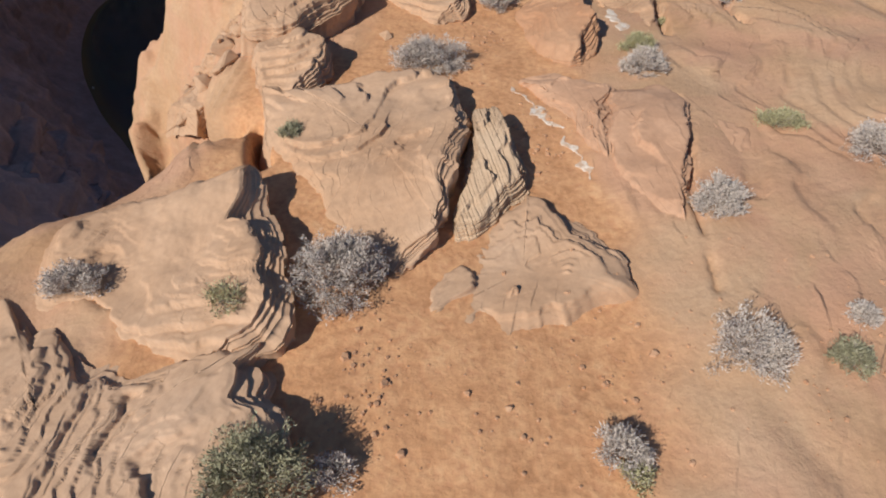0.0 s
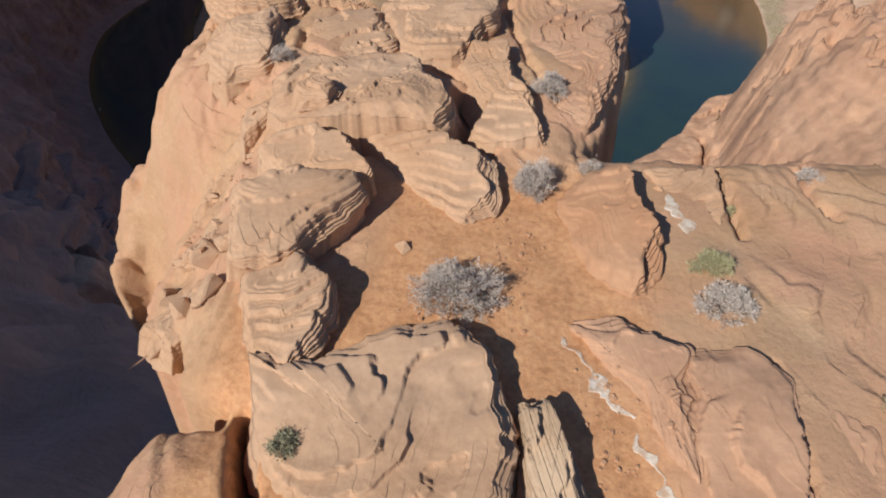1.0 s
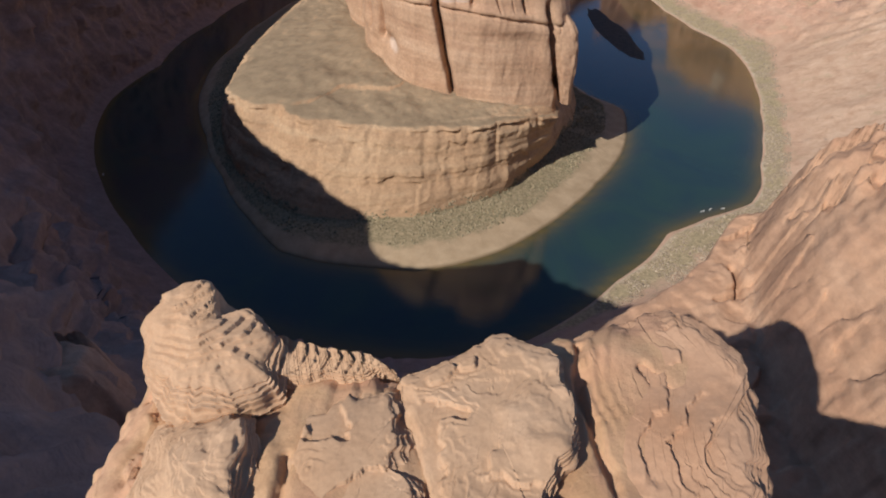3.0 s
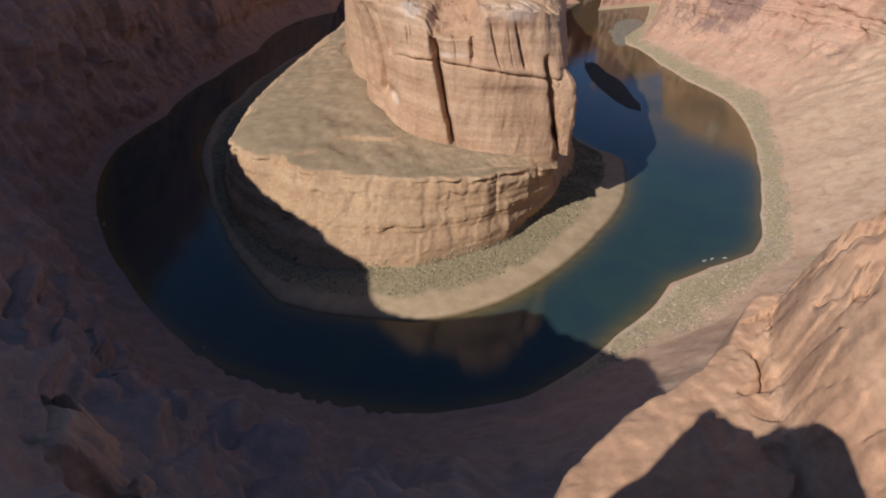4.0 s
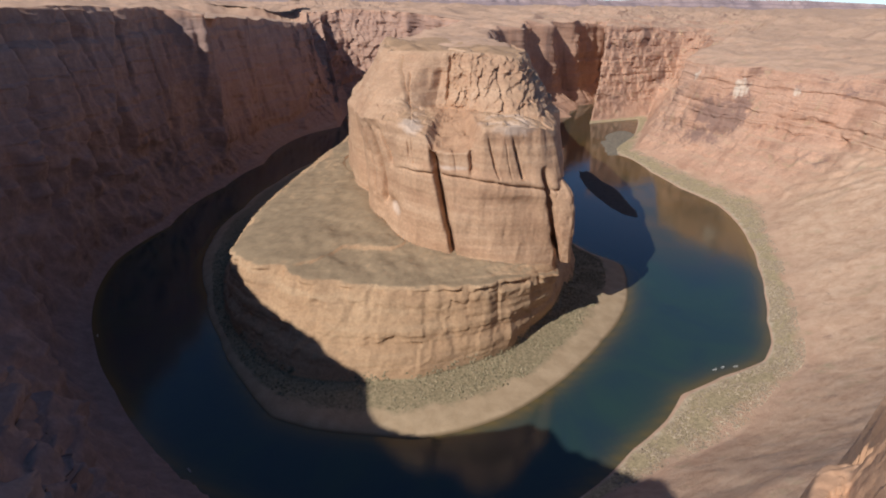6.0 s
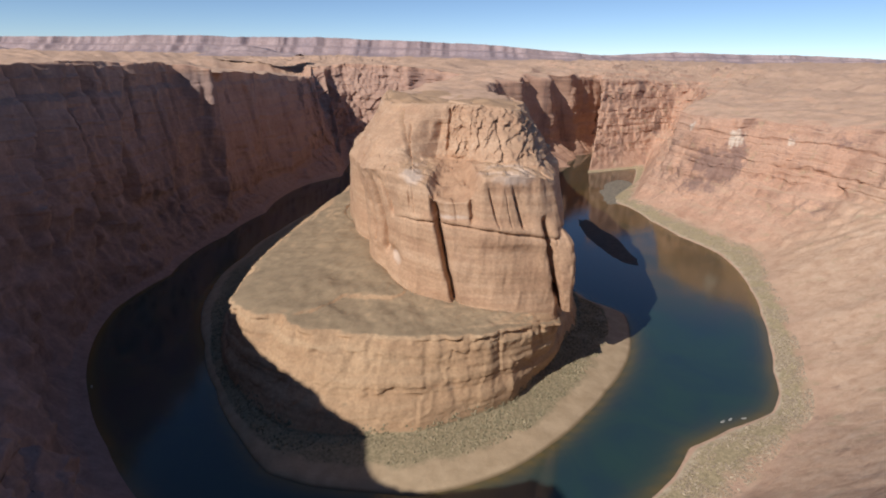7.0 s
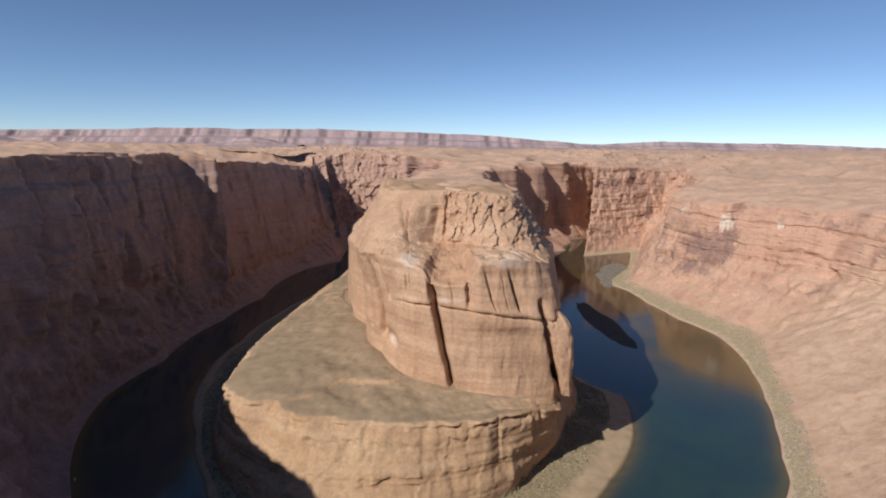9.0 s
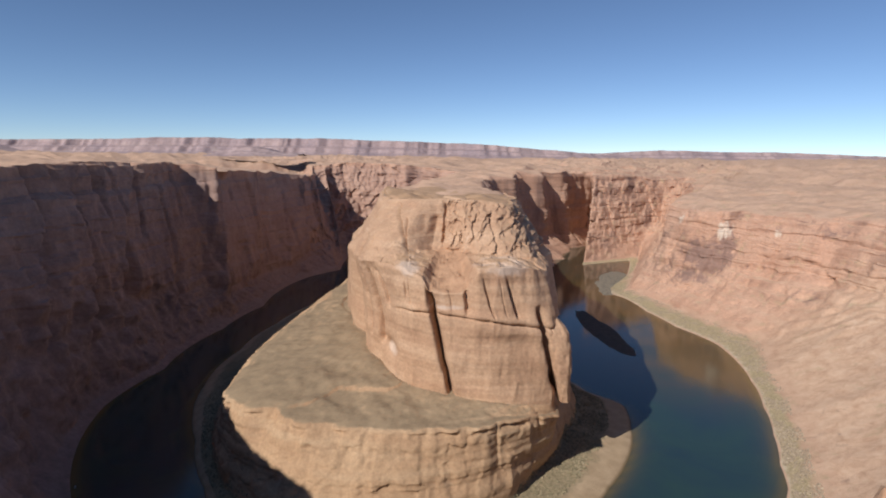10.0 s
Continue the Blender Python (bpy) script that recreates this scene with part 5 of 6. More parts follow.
outcrop("rosy sandstone slab ending at a thin straight crack", [(5.2, -3.2, 0.92), (6.23, -3.2, 1.02), (6.63, -3.7, 1.06), (6.42, -4.71, 1.04), (6.14, -5.66, 0.96), (5.75, -7.05, 0.69), (5.38, -6.66, 0.63), (5.0, -5.71, 0.63), (5.0, -4.71, 0.84)], 3, 15, 60, 0.02, 0.05, 0.09, 7, RIM_ROSY, 0.04)
outcrop("small rounded sandstone swell beside a shrub", [(6.75, -3.8, 0.78), (7.7, -4.2, 0.78), (7.6, -5.4, 0.72), (6.9, -6.1, 0.57), (6.4, -5.6, 0.55), (6.6, -4.6, 0.72)], 3, 0, 60, 0.06, 0.035, 0.16, 8, RIM_ROSY, 0.04)
outcrop("flat worn sandstone swell with a curling edge", [(7.1, -1.2, 0.66), (9.5, 0.2, 0.72), (11.5, -0.7, 0.7), (11, -3.2, 0.66), (8.9, -3.6, 0.7), (8.0, -2.7, 0.66)], 3, -80, 70, 0.02, 0.03, 0.2, 9, RIM_ROSY, 0.04)
outcrop("blocky sandstone stump with a shadowed side", [(-1.93, -1.9, 0.9), (-0.95, -1.3, 1.05), (-0.35, -2.07, 1.25), (-0.2, -2.63, 1.2), (-0.36, -3.5, 1.0), (-0.8, -3.9, 0.85), (-1.5, -3.5, 0.7)], 5, 5, 75, 0.05, 0.07, 0.06, 10, mat=ROCK_FOLD, wild=0.06)
outcrop("domed turtle-backed sandstone boulder ringed by beds", [(-2.5, -0.02, 1.35), (-1.41, 0.37, 1.5), (-0.1, 0.25, 1.5), (0.02, -0.1, 1.45), (-0.3, -0.7, 1.35), (-0.75, -1.25, 1.25), (-1.42, -1.95, 1.1), (-2.2, -1.8, 1.05)], 5, -15, 95, 0.2, 0.07, 0.045, 11, mat=ROCK_FOLD, wild=0.05)
outcrop("split sandstone hump behind the domed boulder", [(-2.5, 1.5, 1.2), (-1.89, 1.75, 1.45), (-1.17, 1.88, 1.65), (-0.56, 1.42, 1.7), (-0.2, 0.88, 1.65), (0.12, 0.33, 1.5), (-0.27, 0.25, 1.3), (-0.93, 0.3, 1.15), (-1.6, 0.45, 1.05), (-2.3, 1.0, 1.05)], 5, 15, 70, 0.04, 0.07, 0.05, 12, mat=ROCK_FOLD, wild=0.06)
outcrop("tilted slab striped by thin upturned beds", [(-0.35, 1.97, 1.25), (0.82, 1.93, 1.45), (1.75, 1.9, 1.5), (2.3, 1.6, 1.5), (2.58, 1.05, 1.4), (2.62, 0.35, 1.25), (2.5, -0.05, 1.05), (1.8, -0.2, 0.78), (1.1, 0.25, 0.62), (0.5, 1.02, 0.8), (0.1, 1.58, 1.05)], 8, 0, 75, 0.03, 0.06, 0.07, 13, mat=ROCK_FOLD, wild=0.06)
outcrop("long whale-backed sandstone hump with wavy ledges", [(-2.38, 5.4, 1.35), (-1.13, 5.25, 1.55), (0.51, 5.0, 1.8), (0.86, 4.41, 1.9), (0.97, 3.81, 1.95), (1.48, 3.23, 1.9), (1.61, 2.72, 1.85), (1.55, 2.32, 1.8), (1.27, 1.9, 1.75), (0.11, 1.98, 1.75), (-1.32, 2.05, 1.65), (-2.18, 2.4, 1.3), (-2.6, 3.05, 1.15), (-2.7, 4.09, 1.2)], 5, 5, 62, 0.12, 0.08, 0.06, 14, mat=ROCK_FOLD, wild=0.09)
outcrop("small knobbed rock standing on the ledge", [(-2.05, 3.1, 1.62), (-1.6, 3.55, 1.8), (-1.05, 3.4, 1.88), (-0.85, 2.85, 1.84), (-1.05, 2.35, 1.74), (-1.7, 2.4, 1.6)], 4, 0, 120, 0.14, 0.045, 0.08, 15, wild=0.04, lip=0.2)
outcrop("long slanting slab along the edge of the tongue", [(1.7, 5.52, 1.3), (2.05, 6.6, 1.5), (2.95, 6.21, 1.6), (3.22, 4.36, 1.65), (3.5, 3.23, 1.6), (3.55, 2.44, 1.5), (3.65, 2.06, 1.4), (2.91, 2.02, 1.2), (1.95, 2.3, 1.0), (2.2, 3.07, 0.9), (2.3, 3.76, 0.95), (1.9, 4.72, 1.05)], 6, 10, 70, 0.02, 0.06, 0.12, 16, mat=ROCK_FOLD, wild=0.06, eye=(2.75, 4.2))
outcrop("pale block with a rusty face beside a dark cleft", [(5.2, 1.15, 1.37), (5.3, 0.2, 1.42), (5.48, -0.85, 1.37), (5.32, -1.44, 1.22), (4.91, -2.04, 0.97), (4.38, -1.75, 0.77), (3.7, -0.66, 0.55), (3.8, 0.46, 0.87), (4.3, 1.1, 1.12)], 6, -10, 80, 0.05, 0.06, 0.07, 17, ROCK_RED, 0.06)
outcrop("squared sandstone block at the brink", [(5.65, 1.6, 0.95), (7.2, 1.65, 0.95), (7.15, 0.75, 0.92), (6.85, -0.22, 0.78), (6.16, 0.0, 0.55), (5.85, 0.9, 0.6)], 2, 0, 70, 0.02, 0.05, 0.04, 18, wild=0.03)
outcrop("low bedded block at the brink", [(7.36, 1.5, 0.85), (8.26, 1.4, 0.85), (8.95, 1.1, 0.85), (8.7, 0.0, 0.78), (7.8, -0.4, 0.6), (7.3, -0.12, 0.55)], 3, -20, 75, 0.02, 0.05, 0.14, 19, wild=0.03)
outcrop("gnarled head-shaped rock at the tip of the tongue", [(-6.15, 9.2, 1.6), (-6.3, 10.0, 2.05), (-6.0, 10.6, 2.4), (-4.9, 10.85, 2.5), (-3.6, 10.1, 2.25), (-3.05, 9.48, 1.9), (-2.9, 8.62, 1.55), (-3.65, 8.1, 1.6), (-4.56, 7.8, 1.5), (-5.3, 8.1, 1.45)],
        5, 0, 200, 0.25, 0.13, 0.1, 20, mat=ROCK_FOLD, wild=0.14, beds=1.1)
outcrop("rounded shoulder of rock below the tip", [(-5.6, 6.6, 0.5), (-5.65, 8.23, 0.75), (-4.6, 8.3, 1.2), (-3.5, 8.25, 1.45), (-3.0, 6.93, 1.5), (-3.0, 6.0, 1.4), (-3.35, 5.3, 1.15), (-4.4, 5.2, 0.75)], 6, 0, 85, 0.2, 0.07, 0.1, 21, mat=ROCK_FOLD, wild=0.12)
outcrop("row of thin leaning beds by the tip", [(-3.6, 10.1, 1.7), (-2.72, 10.0, 1.6), (-1.5, 9.9, 1.4), (-0.6, 9.5, 1.25), (-1.4, 9.2, 1.2), (-2.4, 8.9, 1.3), (-3.3, 8.8, 1.45)],
        6, 0, 200, 0.04, 0.06, 0.07, 61, ROCK_LEAN, 0.1)
outcrop("worn slab with upturned edges below the tip", [(-2.6, 8.3, 1.15), (-1.66, 8.8, 1.25), (-0.49, 8.78, 1.45), (-0.08, 7.31, 1.55), (0.2, 6.07, 1.52), (-0.1, 5.6, 1.4), (-1.46, 5.5, 1.2), (-2.3, 5.9, 1.05), (-2.6, 7.2, 1.05)], 6, 10, 70, 0.05, 0.06, 0.13, 22, mat=ROCK_FOLD, wild=0.1)
outcrop("smooth pale slab at the brink of the drop", [(-0.6, 9.1, 1.35), (0.78, 9.75, 1.6), (1.69, 10.3, 1.72), (2.85, 9.43, 1.82), (2.92, 8.23, 1.84), (2.8, 7.28, 1.82), (2.2, 6.52, 1.7), (1.85, 5.5, 1.5), (0.62, 5.4, 1.3), (0.0, 6.39, 1.25), (-0.4, 8.0, 1.25)], 5, -5, 65, 0.05, 0.07, 0.08, 23, mat=ROCK_FOLD, wild=0.08)
outcrop("rosy slab over the drop with a peaked edge", [(3.29, 10.6, 1.15), (4.47, 11.0, 1.3), (5.75, 11.5, 1.42), (6.45, 10.79, 1.5), (7.0, 10.1, 1.55), (6.65, 8.52, 1.58), (5.94, 5.61, 1.52), (5.47, 4.36, 1.4), (4.8, 2.9, 1.2), (4.05, 2.95, 1.0), (3.75, 4.27, 0.95), (3.75, 5.6, 1.0), (3.55, 6.62, 1.05), (3.6, 8.69, 1.1)], 6, 0, 60, 0.04, 0.05, 0.13, 24, RIM_ROSY, 0.05, eye=(5.0, 7.2))
outcrop("tilted broken block on the crumbling shelf", [(-4.2, -1.9, -0.7), (-3.1, -1.2, -0.2), (-2.4, -2.0, 0.0), (-3.2, -2.75, -0.35)], 3, 0, 90, 0.05, 0.1, 0.06, 25, wild=0.1)
outcrop("small jagged stone on the crumbling shelf", [(-3.3, -0.7, -0.4), (-2.4, -0.4, 0.0), (-2.2, -1.1, 0.1), (-3.0, -1.4, -0.2)], 3, 0, 120, 0.05, 0.08, 0.05, 27, wild=0.12)
outcrop("narrow splintered rock on the lit flank", [(-3.6, 3.9, 0.3), (-2.7, 4.4, 0.9), (-2.5, 3.2, 0.9), (-3.3, 2.8, 0.4)], 4, 0, 120, 0.05, 0.1, 0.05, 28, wild=0.15)
outcrop("undercut block jutting from the flank", [(-4.0, -0.2, -0.6), (-3.0, 0.3, 0.1), (-2.5, -0.2, 0.3), (-3.1, -0.7, 0.0)], 3, -40, 90, 0.03, 0.08, 0.05, 29, wild=0.1)
outcrop("flat-topped block under the long slab", [(-2.9, -5.7, -0.3), (-1.6, -5.2, 0.3), (-1.2, -5.9, 0.4), (-2.2, -6.4, 0.1)], 3, 0, 110, 0.03, 0.08, 0.05, 30, wild=0.1, lip=9)


def hull(count, size, rng, flat=0.7):
    bm = bmesh.new()
    for _ in range(count):
        d = Vector((rng.gauss(0, 1), rng.gauss(0, 1), rng.gauss(0, 1))).normalized() * rng.uniform(0.75, 1.0)
        bm.verts.new((d.x * size, d.y * size * rng.uniform(0.7, 1), d.z * size * flat))
    bmesh.ops.convex_hull(bm, input=bm.verts)
    bmesh.ops.delete(bm, geom=[v for v in bm.verts if not v.link_faces], context="VERTS")
    bmesh.ops.bevel(bm, geom=bm.edges[:], offset=size * 0.06, segments=1, affect="EDGES")
    return bm


def surface_at(x, y):
    hit, place, *_ = scene.ray_cast(bpy.context.evaluated_depsgraph_get(), (x, y, 304), (0, 0, -1))
    return place.z if hit else 290.0


def crust_material():
    m, nt, sh = material("white_mineral_crust")
    vec = coords(nt)
    link(nt, ramp(nt, noise_tex(nt, vec, 7.0, 8, 0.75), [(0.42, (0.55, 0.37, 0.25)), (0.52, (0.64, 0.53, 0.42)), (0.68, (0.76, 0.71, 0.64))]), sh.inputs["Base Color"])
    sh.inputs["Roughness"].default_value = 0.95
    bump(nt, sh, noise_tex(nt, vec, 30.0, 5, 0.7), 0.01, 0.6)
    return m


CRUST = crust_material()


def mineral_crust(line, wide, seed):
    """A thin ragged layer of salt that follows the rock under it along a line."""
    pts = [Vector(p) for p in line]
    verts, faces, rows = [], [], []
    for a, b in zip(pts, pts[1:]):
        n = max(2, int((b - a).length / 0.05))
        rows += [(a.lerp(b, k / n), (b - a).normalized()) for k in range(n)]
    for k, (p, d) in enumerate(rows):
        side = Vector((-d.y, d.x))
        end = min(1.0, 4 * min(k, len(rows) - 1 - k) / len(rows))
        half = wide * (0.1 + 0.9 * end) * max(0.12, 0.9 + 1.9 * float(fbm(k * 0.17, 0.5, seed, 4)))
        mid = p + side * 0.22 * float(fbm(k * 0.09, 3.5, seed, 2))
        for j in range(-4, 5):
            q = mid + side * (half * j / 4 * (1 + 0.5 * float(perlin(k * 0.45, j * 3.1, seed))))
            verts.append((q.x, q.y, surface_at(q.x, q.y) + (0.012 if abs(j) < 4 else -0.012)))
    for k in range(len(rows) - 1):
        faces += [(9 * k + j, 9 * k + j + 1, 9 * k + j + 10, 9 * k + j + 9) for j in range(8)]
    me = bpy.data.meshes.new("mineral_crust")
    me.from_pydata(verts, [], faces)
    me.materials.append(CRUST)
    return tagged(new("mineral_crust", me), "ragged white mineral crust on rosy sandstone", "crust", kind="structure")


mineral_crust([(3.42, -2.86), (3.94, -3.77), (4.3, -4.33)], 0.17, 1.4)
mineral_crust([(4.32, -4.5), (4.48, -5.11), (4.61, -5.78)], 0.1, 2.6)
mineral_crust([(5.98, 0.75), (6.12, 0.35), (6.22, -0.1), (6.2, -0.45)], 0.13, 3.9)


def boulder(x, y, size, seed, label):
    rng = random.Random(seed)
    me = bpy.data.meshes.new("boulder")
    bm = hull(11, size, rng, 0.55)
    bm.to_mesh(me)
    bm.free()
    me.materials.append(ROCK_NEAR)
    ob = new("boulder", me)
    ob.matrix_world = pose(x, y, surface_at(x, y) + size * 0.16, rng.uniform(-20, 20), rng.uniform(-20, 20), rng.uniform(0, 360))
    return tagged(ob, label, "boulder", "broken blocks on the flank")


for n, (x, y, size) in enumerate([(-2.6, -2.0, 0.5), (-3.2, -2.0, 0.45), (-3.7, -2.4, 0.4), (-2.4, -1.0, 0.4), (-3.0, -0.9, 0.5), (-3.7, -1.4, 0.5), (-2.6, 0.2, 0.45), (-3.4, 0.6, 0.4), (-4.0, -0.2, 0.45), (-2.8, 1.2, 0.4), (-3.6, 1.7, 0.35),
                                  (-4.4, 1.0, 0.4), (-3.1, 2.6, 0.4), (-4.6, 3.4, 0.4), (-4.2, 2.4, 0.45), (-3.4, -3.0, 0.4), (-2.3, -3.2, 0.4), (-3.9, -1.0, 0.42), (-3.2, 0.3, 0.3), (-4.3, 1.6, 0.34), (-3.6, 2.2, 0.22), (-4.2, 3.3, 0.38), (-3.1, 3.4, 0.2), (-4.7, 4.2, 0.26), (-3.9, 4.6, 0.2), (-2.7, -3.1, 0.3), (-3.0, -4.4, 0.36),
                                  (-2.4, -4.0, 0.24), (-3.4, -2.6, 0.3), (-3.8, 0.6, 0.2), (-3.3, 1.2, 0.26), (-4.6, 0.4, 0.24), (-3.0, 1.8, 0.16), (-4.9, 2.6, 0.22), (-4.0, 5.0, 0.18), (-4.6, 5.4, 0.24), (-3.6, -0.5, 0.22), (-2.9, -1.9, 0.2), (-2.5, -2.7, 0.18), (-0.1, 1.0, 0.2), (0.75, -1.0, 0.22), (2.95, -9.9, 0.09), (5.9, 0.9, 0.18)]):
    if -4.2 < x < -1.3 and -5.0 < y < -2.5:
        continue
    boulder(x, y, size * (0.45 if y > -0.6 and x < -2 else 0.9), 100 + n, "angular broken sandstone block resting on the rim")


def scatter():
    # loose stones and clods on the red sand, too many to count
    rng = random.Random(55)
    verts, faces = [], []
    spots = [(2.6, -11.2, 2.0, 1.6), (1.3, -9.6, 0.5, 0.9), (3.9, -4.6, 0.5, 1.2), (1.8, -2.4, 1.0, 0.5), (4.2, -9.8, 1.2, 1.6), (6.5, -9.0, 1.8, 2.0), (-3.8, 1.5, 0.9, 2.4), (2.9, -0.6, 0.4, 0.8)]
    for _ in range(900):
        cx, cy, sx, sy = rng.choice(spots)
        x, y = rng.gauss(cx, sx * 0.6), rng.gauss(cy, sy * 0.6)
        size = min(0.075, 0.008 + rng.expovariate(70))
        z = surface_at(x, y)
        if z < 294:
            continue
        n = len(verts)
        a = rng.random() * 6.28
        ring_ = [(x + math.cos(a + k * 1.2566) * size * rng.uniform(0.7, 1.1), y + math.sin(a + k * 1.2566) * size * rng.uniform(0.7, 1.1)) for k in range(5)]
        verts += [(px, py, z - 0.01) for px, py in ring_] + [(x + (px - x) * 0.7, y + (py - y) * 0.7, z + size * rng.uniform(0.4, 0.8)) for px, py in ring_]
        faces += [(n + k, n + (k + 1) % 5, n + 5 + (k + 1) % 5, n + 5 + k) for k in range(5)] + [tuple(range(n + 5, n + 10))]
    me = bpy.data.meshes.new("loose_stones")
    me.from_pydata(verts, [], faces)
    me.materials.append(ROCK_RED)
    tagged(new("loose_stones", me), "small loose stones and clods strewn on the red sand", "stones", kind="stuff")


scatter()


# ---- the next spur of the rim, beyond the cleft ----
def build_spur():
    xs = np.concatenate([np.arange(6, 26, 0.4), np.arange(26, 50, 0.2), np.geomspace(50.3, 150, 40)])
    ys = np.concatenate([np.linspace(-12, 18, 60), np.arange(18.2, 72, 0.2), np.geomspace(72.3, 150, 36)])
    X, Y = np.meshgrid(xs, ys, indexing="ij")
    wob = 1.6 * fbm(X / 16, Y / 16, 0.2, 2) + 0.3 * fbm(X / 3.5, Y / 3.5, 0.9, 3)
    mass = outside(X, Y, [(29, -12), (30, 18), (31, 33), (32.2, 44), (35, 52.5), (38, 61), (46, 66), (62, 82), (90, 104), (150, 130), (150, -12)]) + wob
    shelf = outside(X, Y, [(8, 12), (11, 30), (14.5, 38.5), (20, 44), (26.5, 48), (33.5, 52.5), (39, 60), (40, 30), (36, 10)]) + wob * 0.7 - 3.0
    inner = np.clip(-mass, 0, 60)
    # the smooth ramp below, broken plates and sharp ribs along the crest
    top = 268 + 9.5 * (1 - np.exp(-inner / 2.2)) + 7.5 * (1 - np.exp(-inner / 8)) - 0.1 * np.clip(Y - 58, 0, 60) - 6.0 * step(Y, 52, 66)
    crest = np.maximum(step(inner, 5.0, 9.0), step(inner, 0.8, 3.0) * step(Y, 45, 49))
    plates = ridged((X - 0.4 * Y) / 13 + 0.5 * fbm(X / 8, Y / 8, 1.4, 2), (Y + 0.3 * X) / 9, 1.8, 4)
    top = top + crest * (1.2 * plates + 3.2 * broken(X + 1.5 * perlin(X / 4, Y / 4, 0.4), Y + 0.4 * X, 6.5, 1.3) + 1.4 * broken(X, Y, 2.4, 2.1) + 0.4 * fbm(X / 2, Y / 2, 0.8, 3)) + (1 - crest) * 0.25 * fbm(X / 6, Y / 6, 3.8, 3)
    top = 0.5 * top + 0.5 * terrace(top + 0.8 * fbm(X / 4, Y / 4, 2, 2), 1.7, 0.72)
    ztop = np.where(mass < 0, top, 268 - 7 * mass)
    low = 262.5 + 0.17 * (X - 10) + 0.3 * fbm(X / 4, Y / 4, 4, 4) + 0.02 * (Y - 40)
    low = 0.5 * low + 0.5 * terrace(low + 0.1 * fbm(X / 2, Y / 2, 5, 2), 0.45, 0.7)
    zlow = np.where(shelf < 0, low - 0.25 * np.exp(shelf / 1.2), low - 0.25 - 6.5 * shelf)
    Z = np.maximum(np.maximum(ztop, zlow), -20)
    Z = Z + 0.1 * fbm(X / 2.2, Y / 2.2, 6.6, 4) + 0.35 * np.sign(perlin(X / 3.4, Y / 3.4, 1.1)) * step(-np.abs(mass), -3.5, -1.5)
    crack = np.exp(-(to_line(X, Y, [(33.6, 52.6), (33.2, 50.0), (32.9, 48.2)]) / 0.35) ** 2) + 0.7 * np.exp(-(to_line(X, Y, [(32.9, 48.2), (30.2, 47.6)]) / 0.3) ** 2)
    Z = Z - 2.2 * crack
    # the spur is drawn in a little towards the rim
    X, Y, Z = 0.2 + 0.93 * (X - 0.2), 1.3 + 0.93 * (Y - 1.3), 307.9 + 0.93 * (Z - 307.9)
    return tagged(sheet("rock_spur", X, Y, Z, ROCK_PINK), "sheer pink sandstone spur across a deep cleft", "rock spur", kind="structure")


build_spur()

# ---- shrubs on the rim ----
def plain(name, stops, scale=30.0, rough=0.85):
    m, nt, sh = material(name)
    vary = nt.nodes.new("ShaderNodeNewGeometry")
    tone = maths(nt, "ADD", maths(nt, "MULTIPLY", noise_tex(nt, coords(nt), scale, 4, 0.6), 0.6), maths(nt, "MULTIPLY", vary.outputs["Random Per Island"], 0.4))
    link(nt, ramp(nt, tone, stops), sh.inputs["Base Color"])
    sh.inputs["Roughness"].default_value = rough
    sh.inputs["Specular IOR Level"].default_value = 0.2
    return m


TWIG = plain("dry_twig", [(0.3, (0.24, 0.19, 0.155)), (0.7, (0.44, 0.375, 0.32))])
LEAF_GREY = plain("silver_grey_leaf", [(0.25, (0.44, 0.37, 0.31)), (0.55, (0.58, 0.5, 0.43)), (0.8, (0.7, 0.62, 0.545))])
LEAF_GREEN = plain("dusty_green_leaf", [(0.25, (0.24, 0.225, 0.13)), (0.55, (0.36, 0.335, 0.21)), (0.8, (0.5, 0.455, 0.33))])
LEAF_OLIVE = plain("yellow_olive_leaf", [(0.25, (0.3, 0.275, 0.14)), (0.55, (0.44, 0.4, 0.22)), (0.8, (0.56, 0.51, 0.34))])


def raw(name, verts, faces, mat, parent, label=""):
    me = bpy.data.meshes.new(name)
    me.from_pydata(verts, [], faces)
    me.materials.append(mat)
    ob = new(name, me)
    ob.parent = parent
    return tagged(ob, label)


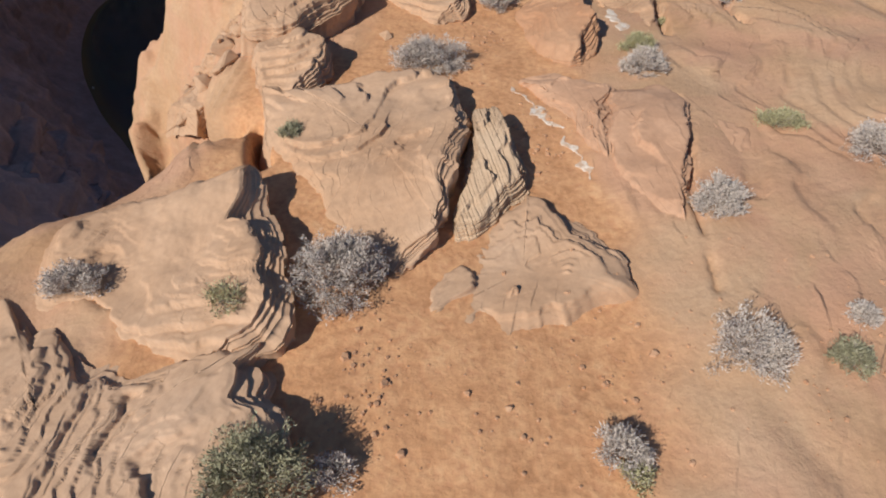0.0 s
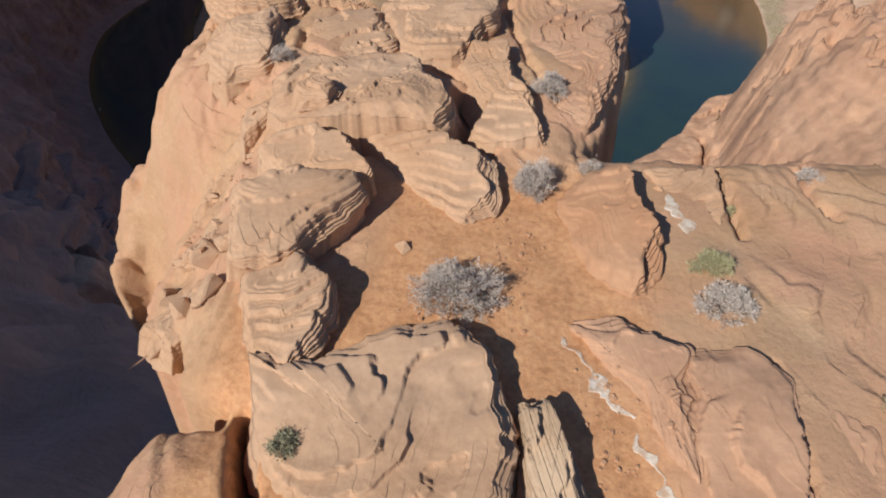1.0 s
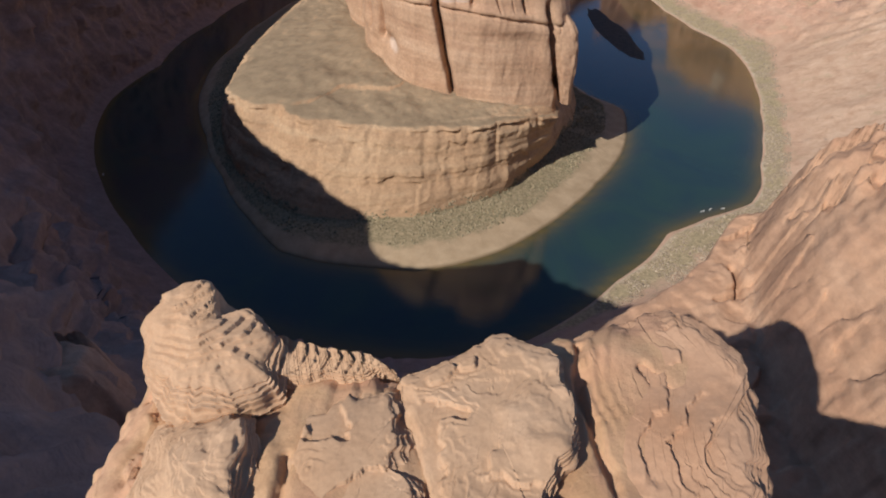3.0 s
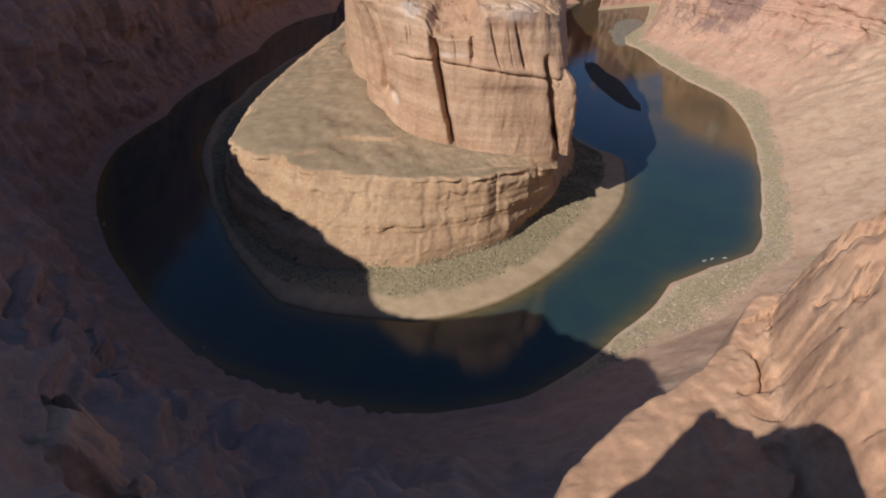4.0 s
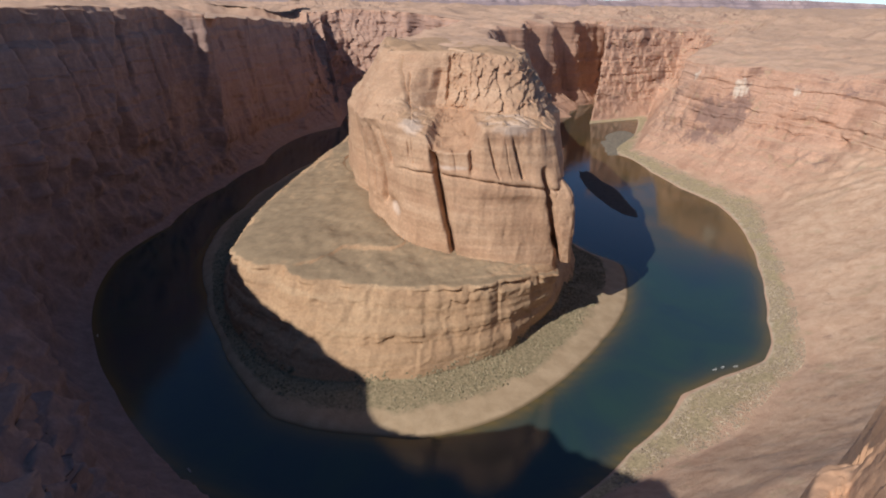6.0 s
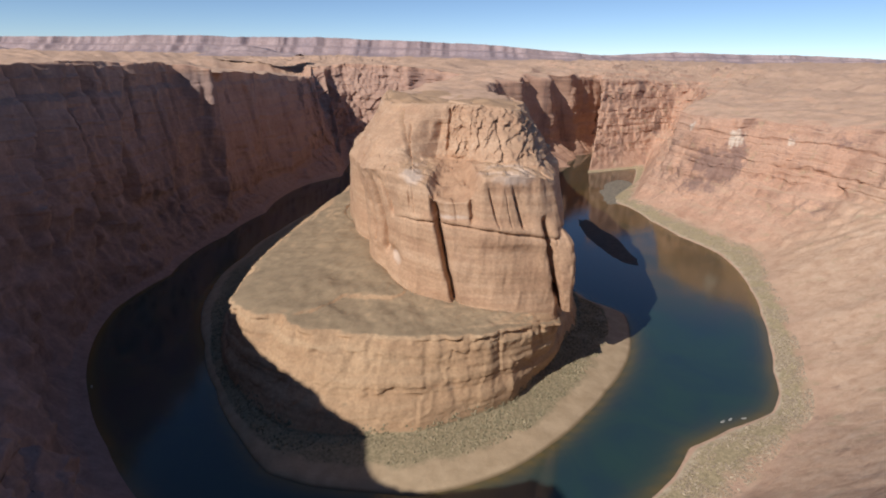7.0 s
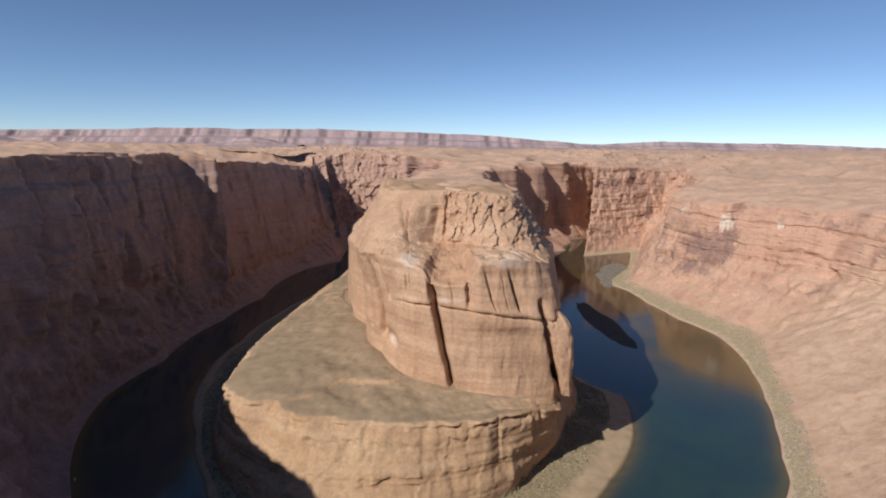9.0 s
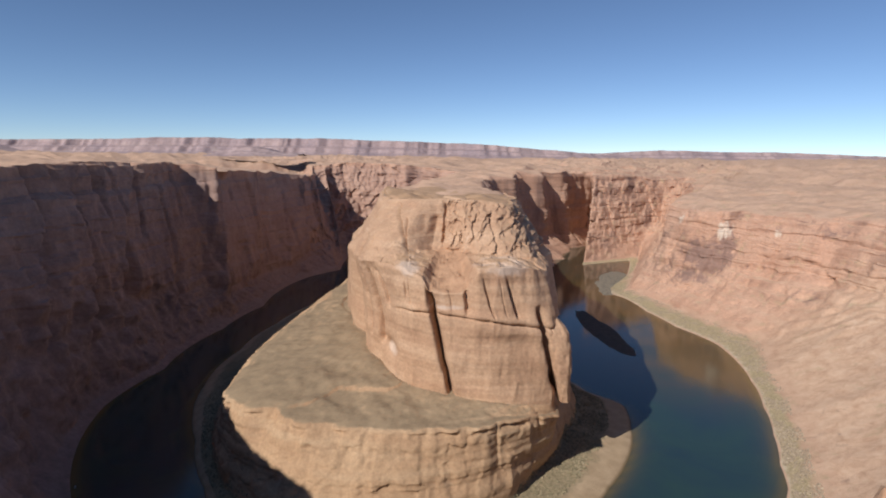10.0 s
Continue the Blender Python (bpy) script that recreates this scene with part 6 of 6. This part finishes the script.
def shrub(x, y, radius, high, leaf, label, seed, thick=1.0, squash=1.0):
    rng = random.Random(seed)
    base = new("shrub")
    base.location = (x, y, surface_at(x, y) - 0.02)
    tv, tf, lv, lf = [], [], [], []

    def rod(a, b, ra, rb):
        d = (b - a).normalized()
        s = d.orthogonal().normalized()
        w = d.cross(s)
        n = len(tv)
        for p, rr in ((a, ra), (b, rb)):
            for k in range(3):
                q = k * 2.0944
                tv.append(p + (s * math.cos(q) + w * math.sin(q)) * rr)
        tf.extend([(n + k, n + (k + 1) % 3, n + 3 + (k + 1) % 3, n + 3 + k) for k in range(3)])

    def tuft(p, out, count):
        for _ in range(count):
            d = (out + Vector((rng.gauss(0, 0.7), rng.gauss(0, 0.7), rng.gauss(0.25, 0.6)))).normalized()
            o = p + Vector((rng.gauss(0, 0.03), rng.gauss(0, 0.03), rng.gauss(0, 0.03)))
            s = d.orthogonal().normalized()
            s = (s * math.cos(rng.random() * 6.28) + d.cross(s) * math.sin(rng.random() * 6.28)) * rng.uniform(0.004, 0.009)
            long = rng.uniform(0.025, 0.065)
            n = len(lv)
            lv.extend([o - s * 0.4, o + d * long * 0.55 - s, o + d * long, o + d * long * 0.5 + s])
            lf.append((n, n + 1, n + 2, n + 3))

    lobes = [(rng.random() * 6.28, rng.uniform(0.75, 1.12)) for _ in range(5)]
    for _ in range(int(46 * thick)):
        az, el = rng.random() * 6.283, math.asin(rng.uniform(0.05, 1.0))
        reach = rng.uniform(0.72, 1.0) * (0.9 + 0.16 * max(k * math.cos(az - q) for q, k in lobes))
        tip = Vector((math.cos(az) * math.cos(el) * radius, math.sin(az) * math.cos(el) * radius * squash, math.sin(el) * high)) * reach
        bend = tip * 0.5 + Vector((rng.gauss(0, 0.05), rng.gauss(0, 0.05), rng.uniform(-0.02, 0.06))) * radius * 2
        rod(Vector((rng.gauss(0, 0.03), rng.gauss(0, 0.03), 0)), bend, 0.009, 0.006)
        rod(bend, tip, 0.006, 0.003)
        for _ in range(6):
            t = rng.uniform(0.25, 1.0)
            p = bend.lerp(tip, (t - 0.25) / 0.75)
            q = p + (tip.normalized() + Vector((rng.gauss(0, 0.8), rng.gauss(0, 0.8), rng.gauss(0.1, 0.6)))).normalized() * rng.uniform(0.1, 0.24) * radius * 1.7
            q.z = max(q.z, 0.01)
            rod(p, q, 0.0035, 0.0018)
            m = p.lerp(q, 0.6)
            tuft(q, q.normalized(), int(12 * thick))
            tuft(m, q.normalized(), int(8 * thick))
        tuft(tip, tip.normalized(), int(6 * thick))
    raw("twig_frame", tv, tf, TWIG, base, "dry brown woody twigs")
    raw("foliage", lv, lf, leaf, base)
    return tagged(base, label, "shrub", "shrubs on the rim")


GREY = "silver-grey dry desert shrub rooted in red sand"
shrub(0.75, -8.1, 0.62, 0.62, LEAF_GREY, "large round silver-grey shrub below a sandstone slab", 1, 1.7)
shrub(-2.75, -8.3, 0.42, 0.32, LEAF_GREY, "flattened grey shrub at the edge of the drop", 2, 1.1, 0.6)
shrub(0.3, -10.9, 0.5, 0.5, LEAF_GREEN, "dusty green shrub growing under a bedded ledge", 3, 1.5)
shrub(1.05, -10.75, 0.22, 0.3, LEAF_GREY, "small pale grey shrub in a rock shadow", 4, 0.6)
shrub(1.75, -2.05, 0.75, 0.5, LEAF_GREY, "wide grey twiggy shrub on open red sand", 5, 1.7, 0.7)
shrub(6.15, -2.35, 0.38, 0.42, LEAF_GREY, GREY, 6, 1.2)
shrub(6.25, -1.35, 0.32, 0.3, LEAF_OLIVE, "yellowish olive shrub beside a grey one", 7, 1.0, 0.7)
shrub(6.35, -6.5, 0.38, 0.4, LEAF_GREY, "grey shrub at the edge of a smooth rock slab", 8, 1.2)
shrub(5.85, -9.2, 0.46, 0.5, LEAF_GREY, "tall loose pale grey shrub on the slickrock", 9, 1.0)
shrub(4.2, -10.4, 0.28, 0.32, LEAF_GREY, "small grey shrub on smooth orange sand", 10, 0.9)
shrub(4.3, -10.7, 0.16, 0.14, LEAF_OLIVE, "tiny bright green tuft beside a grey shrub", 11, 0.5)
shrub(7.1, -9.3, 0.22, 0.2, LEAF_GREEN, "small round green shrub on bare sand", 12, 0.8)
shrub(7.5, -8.7, 0.17, 0.16, LEAF_GREY, "small grey tuft on bare sand", 13, 0.6)
shrub(8.2, -4.25, 0.42, 0.2, LEAF_OLIVE, "low spreading sage-green shrub on slickrock", 14, 1.0, 0.55)
shrub(9.55, -5.0, 0.55, 0.5, LEAF_GREY, "broad pale grey shrub on the open rock", 15, 1.4)
shrub(-0.5, -4.95, 0.18, 0.12, LEAF_GREEN, "small green cushion in a crack of the slab", 16, 0.6)
shrub(-0.55, -8.75, 0.26, 0.2, LEAF_OLIVE, "thin sparse olive shrub on a ledge", 17, 0.5)
shrub(3.35, 0.85, 0.42, 0.62, LEAF_GREY, "tall grey shrub at the head of the cleft", 18, 1.4)
shrub(3.95, 4.15, 0.4, 0.45, LEAF_GREY, "grey shrub between slabs near the brink", 19, 1.2)
shrub(-2.85, 5.6, 0.3, 0.34, LEAF_GREY, "small grey shrub below the head-shaped rock", 20, 0.8)
shrub(7.35, 0.5, 0.1, 0.12, LEAF_OLIVE, "tiny green tuft growing from a rock joint", 21, 0.4)
shrub(9.2, 1.45, 0.26, 0.18, LEAF_GREY, "small dry brown-grey shrub at the brink", 22, 0.6)
shrub(4.55, 1.45, 0.22, 0.16, LEAF_GREY, "low dry shrub at the brink of the cleft", 23, 0.6)
